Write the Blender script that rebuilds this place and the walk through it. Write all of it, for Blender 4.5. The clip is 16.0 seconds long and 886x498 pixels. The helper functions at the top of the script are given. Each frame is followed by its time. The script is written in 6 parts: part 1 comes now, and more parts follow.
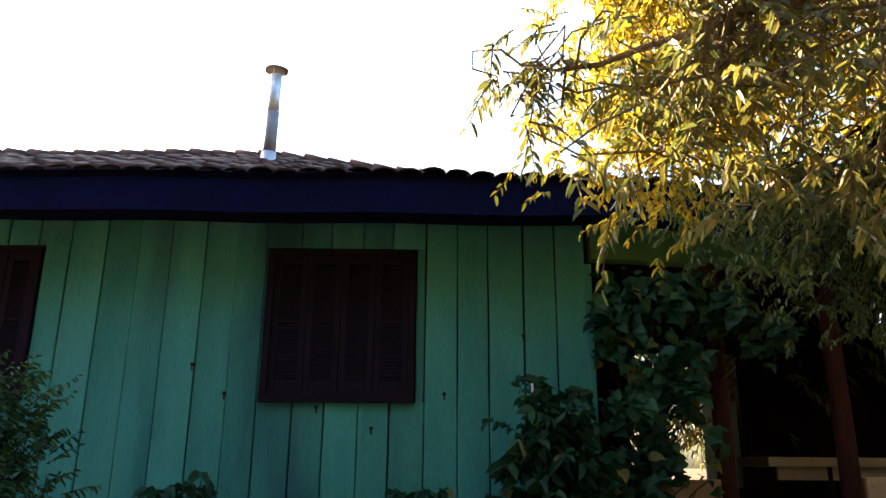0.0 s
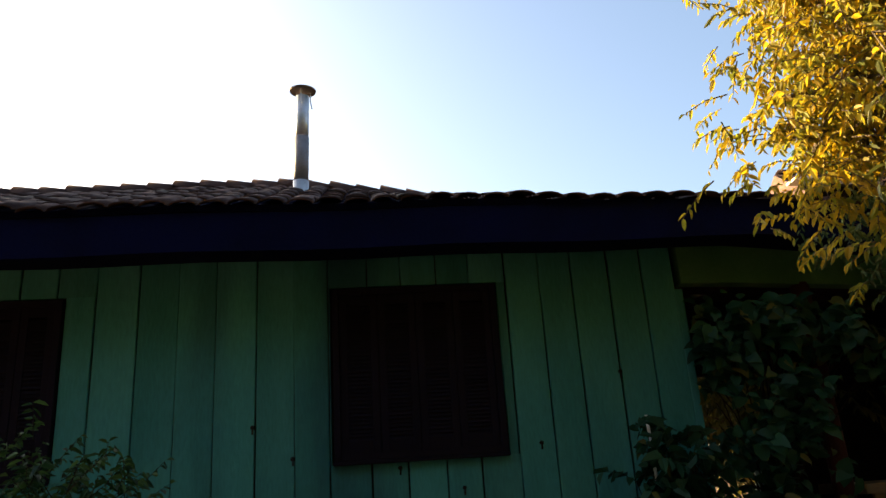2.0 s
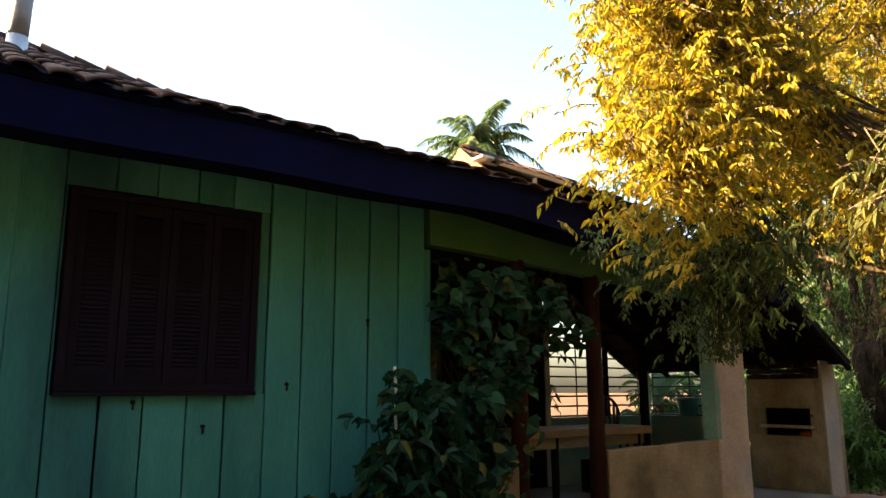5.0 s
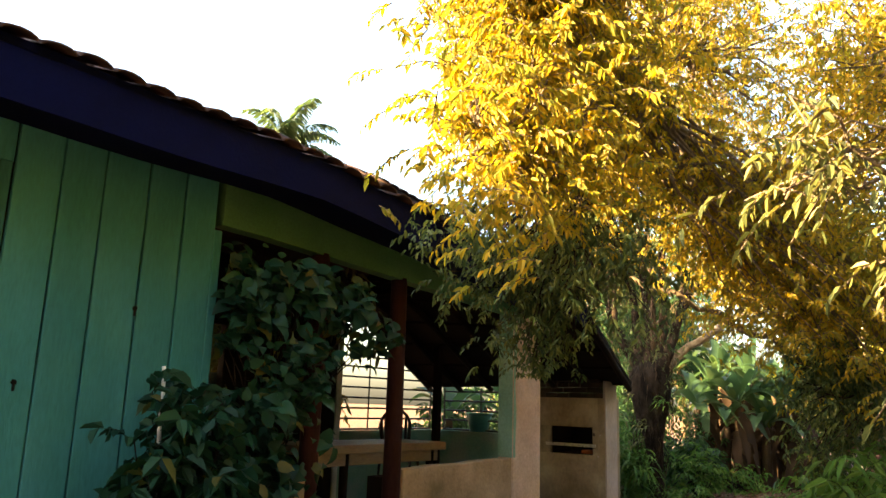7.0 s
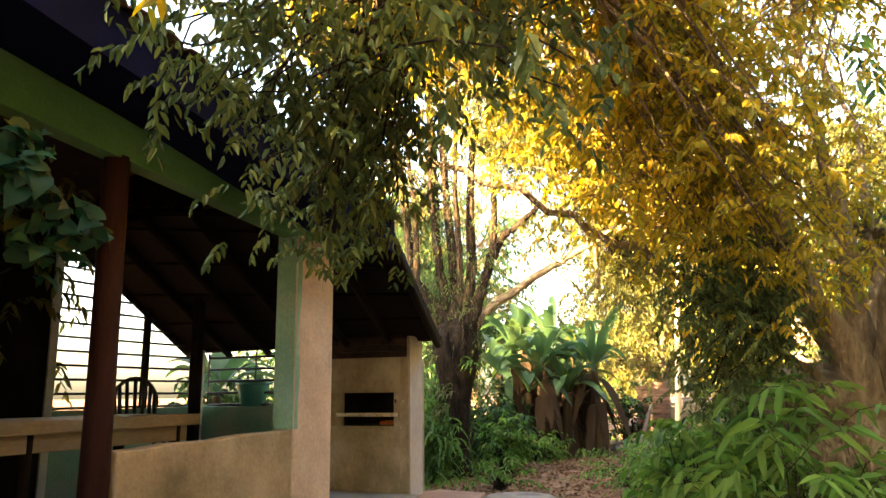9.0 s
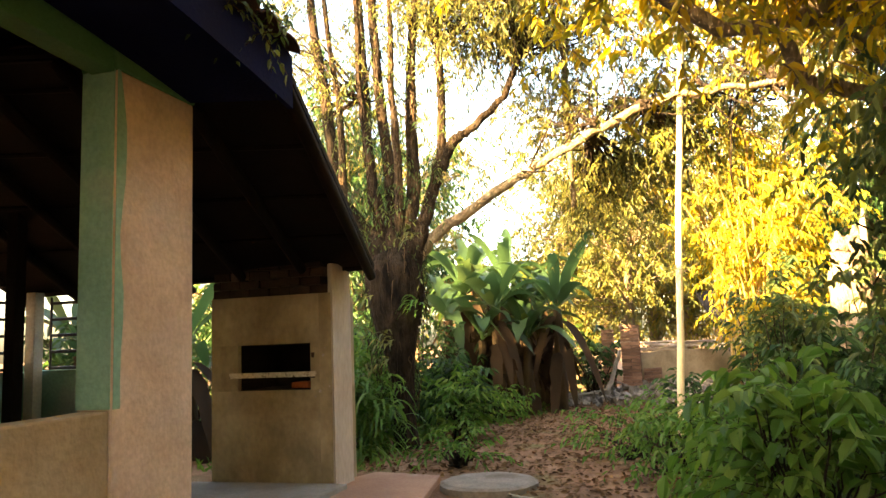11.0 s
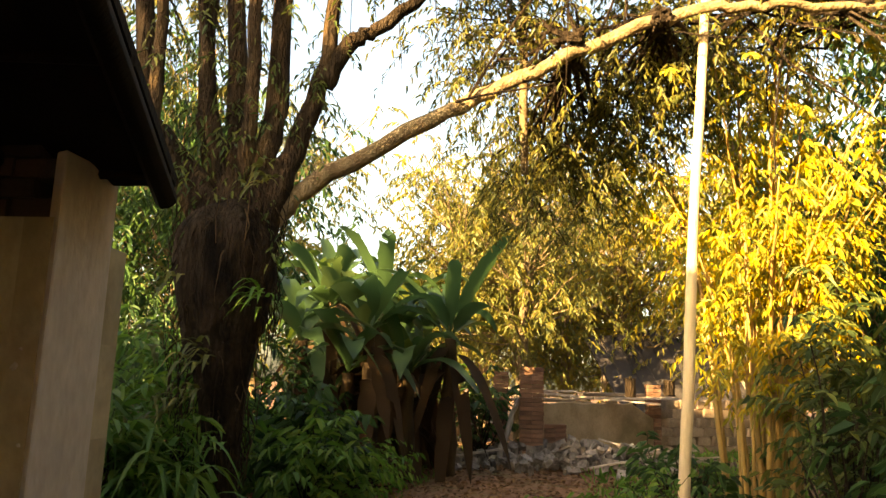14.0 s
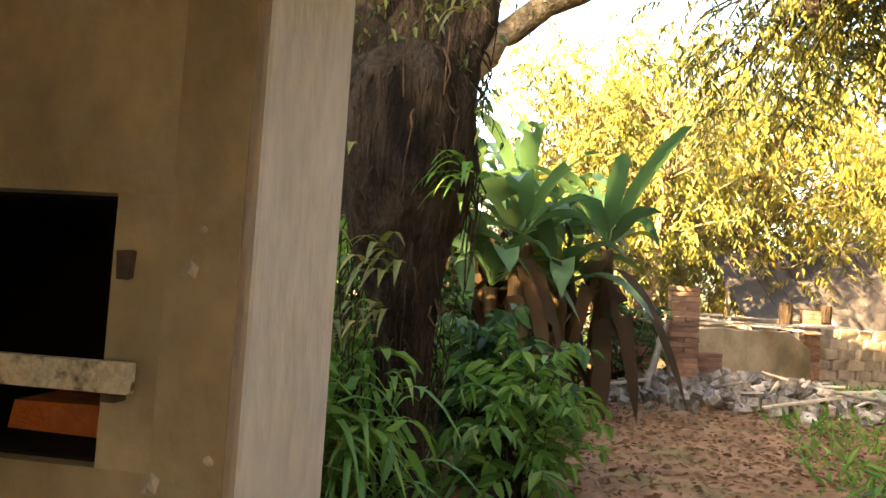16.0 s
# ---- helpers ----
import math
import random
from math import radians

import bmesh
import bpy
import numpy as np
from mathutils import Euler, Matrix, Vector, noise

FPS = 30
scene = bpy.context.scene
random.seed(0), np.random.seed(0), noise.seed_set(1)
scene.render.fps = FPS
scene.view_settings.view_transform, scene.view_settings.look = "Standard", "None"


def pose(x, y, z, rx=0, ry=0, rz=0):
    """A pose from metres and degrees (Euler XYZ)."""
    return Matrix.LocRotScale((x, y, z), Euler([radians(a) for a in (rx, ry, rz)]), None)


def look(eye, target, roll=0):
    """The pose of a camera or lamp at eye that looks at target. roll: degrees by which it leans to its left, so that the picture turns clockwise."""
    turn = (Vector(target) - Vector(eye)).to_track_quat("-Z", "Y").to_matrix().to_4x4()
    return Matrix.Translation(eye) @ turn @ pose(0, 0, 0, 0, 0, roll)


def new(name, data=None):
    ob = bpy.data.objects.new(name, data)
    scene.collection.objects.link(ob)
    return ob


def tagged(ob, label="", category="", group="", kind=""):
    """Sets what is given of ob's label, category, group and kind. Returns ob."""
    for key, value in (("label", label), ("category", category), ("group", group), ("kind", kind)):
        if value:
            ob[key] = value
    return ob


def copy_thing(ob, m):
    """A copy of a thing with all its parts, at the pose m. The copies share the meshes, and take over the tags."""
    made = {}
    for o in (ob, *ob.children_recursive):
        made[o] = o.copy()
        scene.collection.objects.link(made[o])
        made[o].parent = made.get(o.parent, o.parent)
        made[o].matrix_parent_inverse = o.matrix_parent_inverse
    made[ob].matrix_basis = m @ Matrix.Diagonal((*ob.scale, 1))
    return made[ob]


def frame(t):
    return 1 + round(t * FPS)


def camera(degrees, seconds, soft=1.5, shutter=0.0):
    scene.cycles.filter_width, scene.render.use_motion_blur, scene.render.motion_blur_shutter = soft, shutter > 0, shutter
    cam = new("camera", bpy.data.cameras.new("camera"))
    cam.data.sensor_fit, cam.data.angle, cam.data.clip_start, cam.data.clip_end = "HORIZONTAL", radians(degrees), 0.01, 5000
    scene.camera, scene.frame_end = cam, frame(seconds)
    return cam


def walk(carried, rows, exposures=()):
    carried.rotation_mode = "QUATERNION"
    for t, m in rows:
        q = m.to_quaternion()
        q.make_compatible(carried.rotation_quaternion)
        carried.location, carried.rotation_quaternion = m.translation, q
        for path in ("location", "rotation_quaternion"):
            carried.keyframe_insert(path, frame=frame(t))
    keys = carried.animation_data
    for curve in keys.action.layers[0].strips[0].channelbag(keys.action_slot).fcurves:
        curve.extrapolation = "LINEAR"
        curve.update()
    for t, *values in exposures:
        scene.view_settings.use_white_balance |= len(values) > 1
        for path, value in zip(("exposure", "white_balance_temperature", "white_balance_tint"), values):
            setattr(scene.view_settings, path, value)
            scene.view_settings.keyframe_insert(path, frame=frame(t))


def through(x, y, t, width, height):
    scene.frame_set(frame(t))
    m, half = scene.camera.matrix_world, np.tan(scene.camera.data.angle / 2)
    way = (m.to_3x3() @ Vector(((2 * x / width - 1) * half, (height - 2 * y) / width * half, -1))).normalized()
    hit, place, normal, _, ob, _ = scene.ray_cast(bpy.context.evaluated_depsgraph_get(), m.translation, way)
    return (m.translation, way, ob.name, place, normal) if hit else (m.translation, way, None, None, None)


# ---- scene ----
cam = camera(61.7, 16.0)
PATH = [
    (0, (0.972, -0.014, 1.015), (0.993, 1.907, 1.573), 0.5),
    (0.5, (0.609, 0.308, 1.047), (0.574, 2.228, 1.604), -2.5),
    (1, (0.176, 0.517, 1.093), (0.052, 2.43, 1.663), -2.8),
    (1.5, (-0.077, 0.685, 1.234), (-0.218, 2.59, 1.825), -2.3),
    (2, (-0.231, 0.661, 1.303), (-0.021, 2.552, 1.917), -3.8),
    (2.5, (-0.576, 0.678, 1.322), (0.069, 2.512, 1.788), -3.0),
    (3, (-1.004, 0.843, 1.356), (-0.125, 2.563, 1.873), -5.8),
    (3.5, (-1.074, 0.829, 1.341), (-0.124, 2.517, 1.838), -3.7),
    (4, (-1.199, 0.821, 1.442), (-0.215, 2.518, 1.832), -0.3),
    (4.2, (-1.327, 0.875, 1.469), (-0.275, 2.532, 1.85), -0.3),
    (6.5, (-1.257, 1.626, 1.582), (0.029, 3.108, 1.968), 0.1),
    (7, (-0.884, 1.802, 1.541), (0.665, 2.999, 1.951), 1.8),
    (7.5, (-0.36, 2.261, 1.417), (1.333, 3.253, 1.801), 0.2),
    (8, (0.069, 2.497, 1.39), (1.815, 3.43, 1.671), -0.5),
    (8.2, (0.241, 2.564, 1.358), (2.021, 3.431, 1.639), -0.2),
    (10.3, (2.751, 3.794, 1.208), (4.617, 4.376, 1.63), -3.0),
    (10.5, (3.001, 3.866, 1.253), (4.91, 4.398, 1.523), -3.1),
    (11, (3.573, 3.953, 1.215), (5.479, 4.505, 1.47), -2.3),
    (11.5, (4.28, 4.184, 1.263), (6.234, 4.493, 1.558), -0.8),
    (12, (4.854, 4.29, 1.237), (6.808, 4.493, 1.613), -0.5),
    (12.5, (5.364, 4.405, 1.206), (7.332, 4.468, 1.561), -0.0),
    (13, (5.897, 4.541, 1.196), (7.863, 4.62, 1.558), 0.6),
    (13.5, (6.411, 4.785, 1.187), (8.371, 4.853, 1.58), 1.9),
    (14, (6.955, 5.081, 1.148), (8.916, 5.237, 1.507), 1.7),
    (14.5, (7.389, 5.419, 1.128), (9.335, 5.679, 1.509), 3.2),
    (15, (7.776, 5.737, 1.129), (9.728, 6.051, 1.431), 1.8),
    (15.5, (8.106, 5.977, 1.168), (10.046, 6.399, 1.407), 4.8),
    (16, (8.45, 6.239, 1.157), (10.422, 6.55, 1.277), 3.6),
]
EXPOSURE = [
    (0.0, 3.55, 5900, 10), (0.5, 4.2, 6000, 10), (1.0, 3.4, 6200, 10), (1.5, 2.7, 6300, 10), (2.0, 2.2, 6400, 10), (2.5, 2.25, 6500, 10), (3.0, 2.45, 6800, 10),
    (3.5, 2.35, 6800, 10), (4.0, 2.95, 6700, 10), (4.2, 3.1, 6700, 10), (6.5, 3.4, 6900, 10), (7.0, 3.95, 7100, 10), (7.5, 4.6, 7200, 10), (8.0, 4.95, 7000, 10),
    (10.5, 4.4, 8300, 10), (11.0, 4.45, 8300, 10), (11.5, 3.85, 8900, 10), (12.5, 3.05, 9700, 10), (14.0, 3.25, 9300, 10), (15.0, 4.0, 8400, 10), (15.5, 4.35, 7800, 10), (16.0, 4.65, 7600, 10),
]
walk(cam, [(t, look(eye, target, roll)) for t, eye, target, roll in PATH], EXPOSURE)

# ---- world, sun, exposure ----
SUN_AZ = math.atan2(0.62, -0.78)      # towards the sun, seen from above
SUN_EL = radians(15.5)
world = bpy.data.worlds.new("world")
scene.world = world
world.use_nodes = True
wn, wl = world.node_tree.nodes, world.node_tree.links
sky = wn.new("ShaderNodeTexSky")
sky.sky_type, sky.sun_disc = "NISHITA", False
sky.sun_elevation, sky.sun_rotation = SUN_EL, math.pi / 2 - SUN_AZ
sky.air_density, sky.dust_density = 1.0, 4.0
wn["Background"].inputs["Strength"].default_value = 0.09
wl.new(sky.outputs[0], wn["Background"].inputs["Color"])
sun = new("sun", bpy.data.lights.new("sun", "SUN"))
sun.data.energy, sun.data.angle, sun.data.color = 5.0, radians(0.6), (1.0, 0.72, 0.38)
sun.matrix_world = look((0, 0, 20), (-math.cos(SUN_AZ) * math.cos(SUN_EL) * 10, -math.sin(SUN_AZ) * math.cos(SUN_EL) * 10, 20 - 10 * math.sin(SUN_EL)))

# ---- materials ----


def node_material(name):
    m = bpy.data.materials.new(name)
    m.use_nodes = True
    nt = m.node_tree
    return m, nt.nodes, nt.links, nt.nodes["Principled BSDF"]


def surface(name, c1, c2, scale=3.0, fine=45.0, rough=0.85, bump=0.35, depth=0.02, metallic=0.0, vary=0.25, stretch=(1, 1, 1), stain=None, island=False, sharp=0.0, spec=0.5):
    """A surface with broad patches of two colours, fine grain, relief, and a tone of its own for each piece."""
    m, n, l, b = node_material(name)
    co = n.new("ShaderNodeTexCoord")
    mp = n.new("ShaderNodeMapping")
    mp.inputs["Scale"].default_value = stretch
    l.new(co.outputs["Object"], mp.inputs["Vector"])
    oi = n.new("ShaderNodeObjectInfo")
    gi = n.new("ShaderNodeNewGeometry")
    rnd = gi.outputs["Random Per Island"] if island else oi.outputs["Random"]
    add = n.new("ShaderNodeVectorMath")
    add.operation = "ADD"
    sc = n.new("ShaderNodeVectorMath")
    sc.operation = "SCALE"
    sc.inputs[0].default_value = (17.0, 9.0, 13.0)
    l.new(rnd, sc.inputs["Scale"])
    l.new(mp.outputs[0], add.inputs[0])
    l.new(sc.outputs[0], add.inputs[1])
    big = n.new("ShaderNodeTexNoise")
    big.inputs["Scale"].default_value, big.inputs["Detail"].default_value, big.inputs["Roughness"].default_value = scale, 5, 0.6
    l.new(add.outputs[0], big.inputs["Vector"])
    fin = n.new("ShaderNodeTexNoise")
    fin.inputs["Scale"].default_value, fin.inputs["Detail"].default_value = fine, 4
    l.new(add.outputs[0], fin.inputs["Vector"])
    ramp = n.new("ShaderNodeValToRGB")
    ramp.color_ramp.elements[0].position, ramp.color_ramp.elements[1].position = 0.34 + sharp * 0.12, 0.66 - sharp * 0.12
    ramp.color_ramp.elements[0].color, ramp.color_ramp.elements[1].color = (*c1, 1), (*c2, 1)
    l.new(big.outputs["Fac"], ramp.inputs[0])
    col = ramp.outputs[0]
    if stain:
        st = n.new("ShaderNodeTexNoise")
        st.inputs["Scale"].default_value, st.inputs["Detail"].default_value = scale * 0.45, 7
        l.new(mp.outputs[0], st.inputs["Vector"])
        sr = n.new("ShaderNodeValToRGB")
        sr.color_ramp.elements[0].position, sr.color_ramp.elements[1].position = 0.54, 0.68
        l.new(st.outputs["Fac"], sr.inputs[0])
        mx = n.new("ShaderNodeMixRGB")
        mx.inputs[2].default_value = (*stain, 1)
        l.new(sr.outputs[0], mx.inputs[0])
        l.new(col, mx.inputs[1])
        col = mx.outputs[0]
    val = n.new("ShaderNodeMath")
    val.operation = "MULTIPLY_ADD"
    val.inputs[1].default_value, val.inputs[2].default_value = vary, 1 - vary * 0.5
    l.new(rnd, val.inputs[0])
    gr = n.new("ShaderNodeMath")
    gr.operation = "MULTIPLY_ADD"
    gr.inputs[1].default_value, gr.inputs[2].default_value = 0.5, 0.75
    l.new(fin.outputs["Fac"], gr.inputs[0])
    mul = n.new("ShaderNodeMath")
    mul.operation = "MULTIPLY"
    l.new(val.outputs[0], mul.inputs[0])
    l.new(gr.outputs[0], mul.inputs[1])
    hs = n.new("ShaderNodeHueSaturation")
    l.new(col, hs.inputs["Color"])
    l.new(mul.outputs[0], hs.inputs["Value"])
    l.new(hs.outputs[0], b.inputs["Base Color"])
    rr = n.new("ShaderNodeMath")
    rr.operation = "MULTIPLY_ADD"
    rr.inputs[1].default_value, rr.inputs[2].default_value = 0.25, rough - 0.12
    l.new(big.outputs["Fac"], rr.inputs[0])
    l.new(rr.outputs[0], b.inputs["Roughness"])
    b.inputs["Metallic"].default_value = metallic
    b.inputs["Specular IOR Level"].default_value = spec
    mixb = n.new("ShaderNodeMath")
    mixb.operation = "ADD"
    l.new(fin.outputs["Fac"], mixb.inputs[0])
    l.new(big.outputs["Fac"], mixb.inputs[1])
    bp = n.new("ShaderNodeBump")
    bp.inputs["Strength"].default_value, bp.inputs["Distance"].default_value = bump, depth
    l.new(mixb.outputs[0], bp.inputs["Height"])
    l.new(bp.outputs[0], b.inputs["Normal"])
    return m


def foliage(name, colours, through=0.45, rough=0.5, spec=0.35):
    """Leaves: each leaf its own tone, part of the light goes through."""
    m, n, l, b = node_material(name)
    gi = n.new("ShaderNodeNewGeometry")
    ramp = n.new("ShaderNodeValToRGB")
    el = ramp.color_ramp.elements
    while len(el) < len(colours):
        el.new(0.5)
    for i, c in enumerate(colours):
        el[i].position, el[i].color = i / (len(colours) - 1), (*c, 1)
    l.new(gi.outputs["Random Per Island"], ramp.inputs[0])
    no = n.new("ShaderNodeTexNoise")
    no.inputs["Scale"].default_value = 1.3
    co = n.new("ShaderNodeTexCoord")
    l.new(co.outputs["Object"], no.inputs["Vector"])
    v = n.new("ShaderNodeMath")
    v.operation = "MULTIPLY_ADD"
    v.inputs[1].default_value, v.inputs[2].default_value = 0.9, 0.55
    l.new(no.outputs["Fac"], v.inputs[0])
    hs = n.new("ShaderNodeHueSaturation")
    l.new(ramp.outputs[0], hs.inputs["Color"])
    l.new(v.outputs[0], hs.inputs["Value"])
    l.new(hs.outputs[0], b.inputs["Base Color"])
    b.inputs["Roughness"].default_value = rough
    b.inputs["Specular IOR Level"].default_value = spec
    tr = n.new("ShaderNodeBsdfTranslucent")
    hs2 = n.new("ShaderNodeHueSaturation")
    hs2.inputs["Hue"].default_value, hs2.inputs["Saturation"].default_value, hs2.inputs["Value"].default_value = 0.485, 1.1, 1.5
    l.new(hs.outputs[0], hs2.inputs["Color"])
    l.new(hs2.outputs[0], tr.inputs["Color"])
    mx = n.new("ShaderNodeMixShader")
    mx.inputs[0].default_value = through
    l.new(b.outputs[0], mx.inputs[1])
    l.new(tr.outputs[0], mx.inputs[2])
    l.new(mx.outputs[0], n["Material Output"].inputs["Surface"])
    return m


M_BOARD = surface("green_board_paint", (0.032, 0.185, 0.178), (0.060, 0.26, 0.25), 2.2, 60, 0.6, 0.3, 0.01, vary=0.40, stretch=(1, 1, 0.22), stain=(0.018, 0.09, 0.11), spec=0.2)
M_BEAM = surface("green_beam_paint", (0.055, 0.17, 0.075), (0.085, 0.22, 0.10), 2.0, 50, 0.7, 0.3, 0.01, stain=(0.05, 0.14, 0.06), spec=0.15)
M_GREENWALL = surface("faded_green_plaster", (0.16, 0.33, 0.25), (0.24, 0.42, 0.33), 2.5, 40, 0.85, 0.4, 0.01, stain=(0.34, 0.40, 0.33))
M_NAVY = surface("dark_blue_fascia_paint", (0.0012, 0.0025, 0.022), (0.0025, 0.0045, 0.036), 2.0, 50, 0.95, 0.3, 0.01, spec=0.1)
M_SHUTTER = surface("brown_shutter_paint", (0.0075, 0.0058, 0.0125), (0.012, 0.009, 0.018), 3, 60, 0.75, 0.3, 0.006, spec=0.1)
M_TILE = surface("old_clay_tile", (0.038, 0.024, 0.022), (0.075, 0.045, 0.038), 5, 60, 0.9, 0.5, 0.01, vary=0.5, stain=(0.035, 0.032, 0.028), island=True, spec=0.1)
M_TILE_P = surface("old_clay_tile_piece", (0.038, 0.024, 0.022), (0.075, 0.045, 0.038), 5, 60, 0.9, 0.5, 0.01, vary=0.5, stain=(0.035, 0.032, 0.028), spec=0.1)
# near-black wood: the deep shade under the roofs is put into its colour
M_SHADED_WOOD = surface("shaded_old_wood", (0.006, 0.004, 0.0035), (0.013, 0.009, 0.007), 4, 60, 0.85, 0.4, 0.01, stretch=(1, 1, 0.3), spec=0.1)
M_POST = surface("dark_red_post", (0.030, 0.012, 0.012), (0.055, 0.021, 0.02), 4, 60, 0.7, 0.4, 0.01, stretch=(1, 1, 0.25), spec=0.1)
M_PLASTER = surface("tan_plaster", (0.27, 0.195, 0.11), (0.44, 0.325, 0.21), 2.4, 35, 0.92, 0.5, 0.012, stain=(0.17, 0.125, 0.065))
M_PLASTER_PINK = surface("pinkish_plaster", (0.43, 0.305, 0.225), (0.58, 0.44, 0.345), 2.6, 35, 0.92, 0.5, 0.012, stain=(0.46, 0.42, 0.40))
M_BBQ = surface("smoked_tan_plaster", (0.23, 0.185, 0.11), (0.46, 0.385, 0.26), 2.3, 22, 0.92, 0.5, 0.012, stretch=(1, 1, 0.8), stain=(0.17, 0.13, 0.08))
M_COLUMN = surface("pale_mortar", (0.36, 0.31, 0.27), (0.46, 0.40, 0.35), 2.6, 30, 0.92, 0.6, 0.012, stretch=(1, 1, 0.4), stain=(0.30, 0.235, 0.18))
# fire box soot; also dark knots and the unlit room behind the shutters
M_SOOT_DARK = surface("soot_and_dark", (0.008, 0.007, 0.006), (0.02, 0.016, 0.014), 4, 40, 0.95, 0.4, spec=0.1)
M_SLAB = surface("dirty_slab_concrete", (0.14, 0.12, 0.10), (0.24, 0.20, 0.17), 5, 40, 0.9, 0.5, 0.01, stain=(0.10, 0.07, 0.05))
M_CONCRETE = surface("worn_concrete", (0.20, 0.18, 0.165), (0.28, 0.255, 0.24), 2.5, 40, 0.9, 0.4, 0.01, stain=(0.24, 0.19, 0.15))
M_REDFLOOR = surface("red_cement_floor", (0.26, 0.13, 0.085), (0.34, 0.20, 0.14), 2.5, 40, 0.85, 0.4, 0.01, stain=(0.33, 0.26, 0.20))
M_ROSTY = surface("pitted_pale_paint", (0.50, 0.44, 0.33), (0.62, 0.57, 0.46), 85, 160, 0.7, 0.5, 0.004, stain=(0.10, 0.07, 0.04), sharp=0.9)
M_GALV = surface("galvanised_sheet", (0.42, 0.45, 0.50), (0.58, 0.61, 0.66), 6, 70, 0.45, 0.2, 0.004, metallic=0.6, stain=(0.28, 0.27, 0.27))
M_DULL = surface("dull_grey_pipe", (0.16, 0.15, 0.16), (0.25, 0.24, 0.26), 8, 70, 0.6, 0.3, 0.004, metallic=0.3)
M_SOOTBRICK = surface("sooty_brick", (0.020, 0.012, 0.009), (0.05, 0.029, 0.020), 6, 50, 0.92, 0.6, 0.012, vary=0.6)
M_RUST = surface("rusty_sheet", (0.05, 0.035, 0.03), (0.10, 0.06, 0.045), 8, 70, 0.75, 0.4, 0.006, metallic=0.3)
M_WHITE = surface("chalky_white_paint", (0.62, 0.62, 0.60), (0.74, 0.74, 0.72), 4, 40, 0.7, 0.3, 0.006, stain=(0.45, 0.42, 0.38))
M_CYAN = surface("pale_blue_paint", (0.34, 0.52, 0.55), (0.44, 0.60, 0.62), 3, 40, 0.6, 0.2, 0.005)
M_IRON = surface("black_iron", (0.015, 0.015, 0.015), (0.035, 0.03, 0.028), 8, 70, 0.6, 0.3, 0.004, metallic=0.5)
M_TEAL = surface("teal_plastic", (0.03, 0.20, 0.19), (0.045, 0.27, 0.25), 5, 50, 0.45, 0.1, 0.003)
M_BLACKPL = surface("black_plastic", (0.012, 0.012, 0.012), (0.025, 0.025, 0.025), 5, 50, 0.5, 0.1, 0.003)
M_TABLE = surface("worn_table_wood", (0.24, 0.17, 0.11), (0.33, 0.25, 0.17), 5, 60, 0.75, 0.3, 0.006, stretch=(0.3, 1, 1))
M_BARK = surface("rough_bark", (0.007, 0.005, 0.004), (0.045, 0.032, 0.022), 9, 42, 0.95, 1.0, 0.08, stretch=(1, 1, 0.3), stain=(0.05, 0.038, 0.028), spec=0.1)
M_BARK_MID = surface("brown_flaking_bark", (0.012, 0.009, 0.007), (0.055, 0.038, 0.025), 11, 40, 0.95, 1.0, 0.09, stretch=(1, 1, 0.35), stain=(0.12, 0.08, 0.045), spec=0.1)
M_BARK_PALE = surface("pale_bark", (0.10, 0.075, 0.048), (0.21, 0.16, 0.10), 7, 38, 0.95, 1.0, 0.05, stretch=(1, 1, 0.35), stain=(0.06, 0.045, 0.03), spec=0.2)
# paler copy of the bark: sunlight on the long limb is in its colour
M_LIT_LIMB = surface("lit_limb_bark", (0.10, 0.075, 0.045), (0.26, 0.20, 0.12), 8, 45, 0.95, 0.9, 0.03, stain=(0.14, 0.10, 0.06), spec=0.2)
M_POLE = surface("dry_pole_wood", (0.40, 0.30, 0.17), (0.55, 0.44, 0.28), 5, 60, 0.8, 0.4, 0.01, stretch=(1, 1, 0.2))
M_DEAD = surface("bleached_dead_wood", (0.15, 0.10, 0.07), (0.33, 0.25, 0.19), 7, 40, 0.95, 1.0, 0.05, stretch=(1, 1, 0.35), stain=(0.08, 0.05, 0.035), spec=0.1)
M_CULM = surface("yellow_bamboo_culm", (0.20, 0.125, 0.04), (0.36, 0.24, 0.08), 5, 60, 0.5, 0.3, 0.006, stretch=(1, 1, 0.3), island=True)
M_STEM = surface("banana_stem", (0.03, 0.02, 0.013), (0.08, 0.055, 0.03), 6, 50, 0.8, 0.6, 0.02, stretch=(1, 1, 0.2), stain=(0.08, 0.05, 0.03), spec=0.1)
M_BRICK = surface("old_brick", (0.11, 0.055, 0.036), (0.22, 0.12, 0.08), 6, 50, 0.92, 0.6, 0.012, vary=0.7, stain=(0.07, 0.05, 0.042))
M_STONE = surface("pale_block_stone", (0.24, 0.18, 0.13), (0.38, 0.29, 0.22), 5, 40, 0.92, 0.6, 0.015, vary=0.45)
M_RUBBLE = surface("mixed_rubble", (0.065, 0.054, 0.048), (0.28, 0.245, 0.225), 8, 50, 0.95, 0.6, 0.015, vary=0.9, island=True)
M_PLANK = surface("grey_old_plank", (0.24, 0.20, 0.17), (0.42, 0.36, 0.31), 6, 60, 0.85, 0.5, 0.01, vary=0.6, stretch=(0.3, 1, 1))
# grey sheet darkened to near-black in place of the shade on it
M_SHADED_SHEET = surface("shaded_grey_fibre_sheet", (0.022, 0.019, 0.021), (0.038, 0.033, 0.035), 4, 50, 0.85, 0.4, 0.01, vary=0.4)
M_EMBER = surface("orange_fire_brick", (0.36, 0.09, 0.025), (0.46, 0.13, 0.04), 6, 50, 0.9, 0.5)
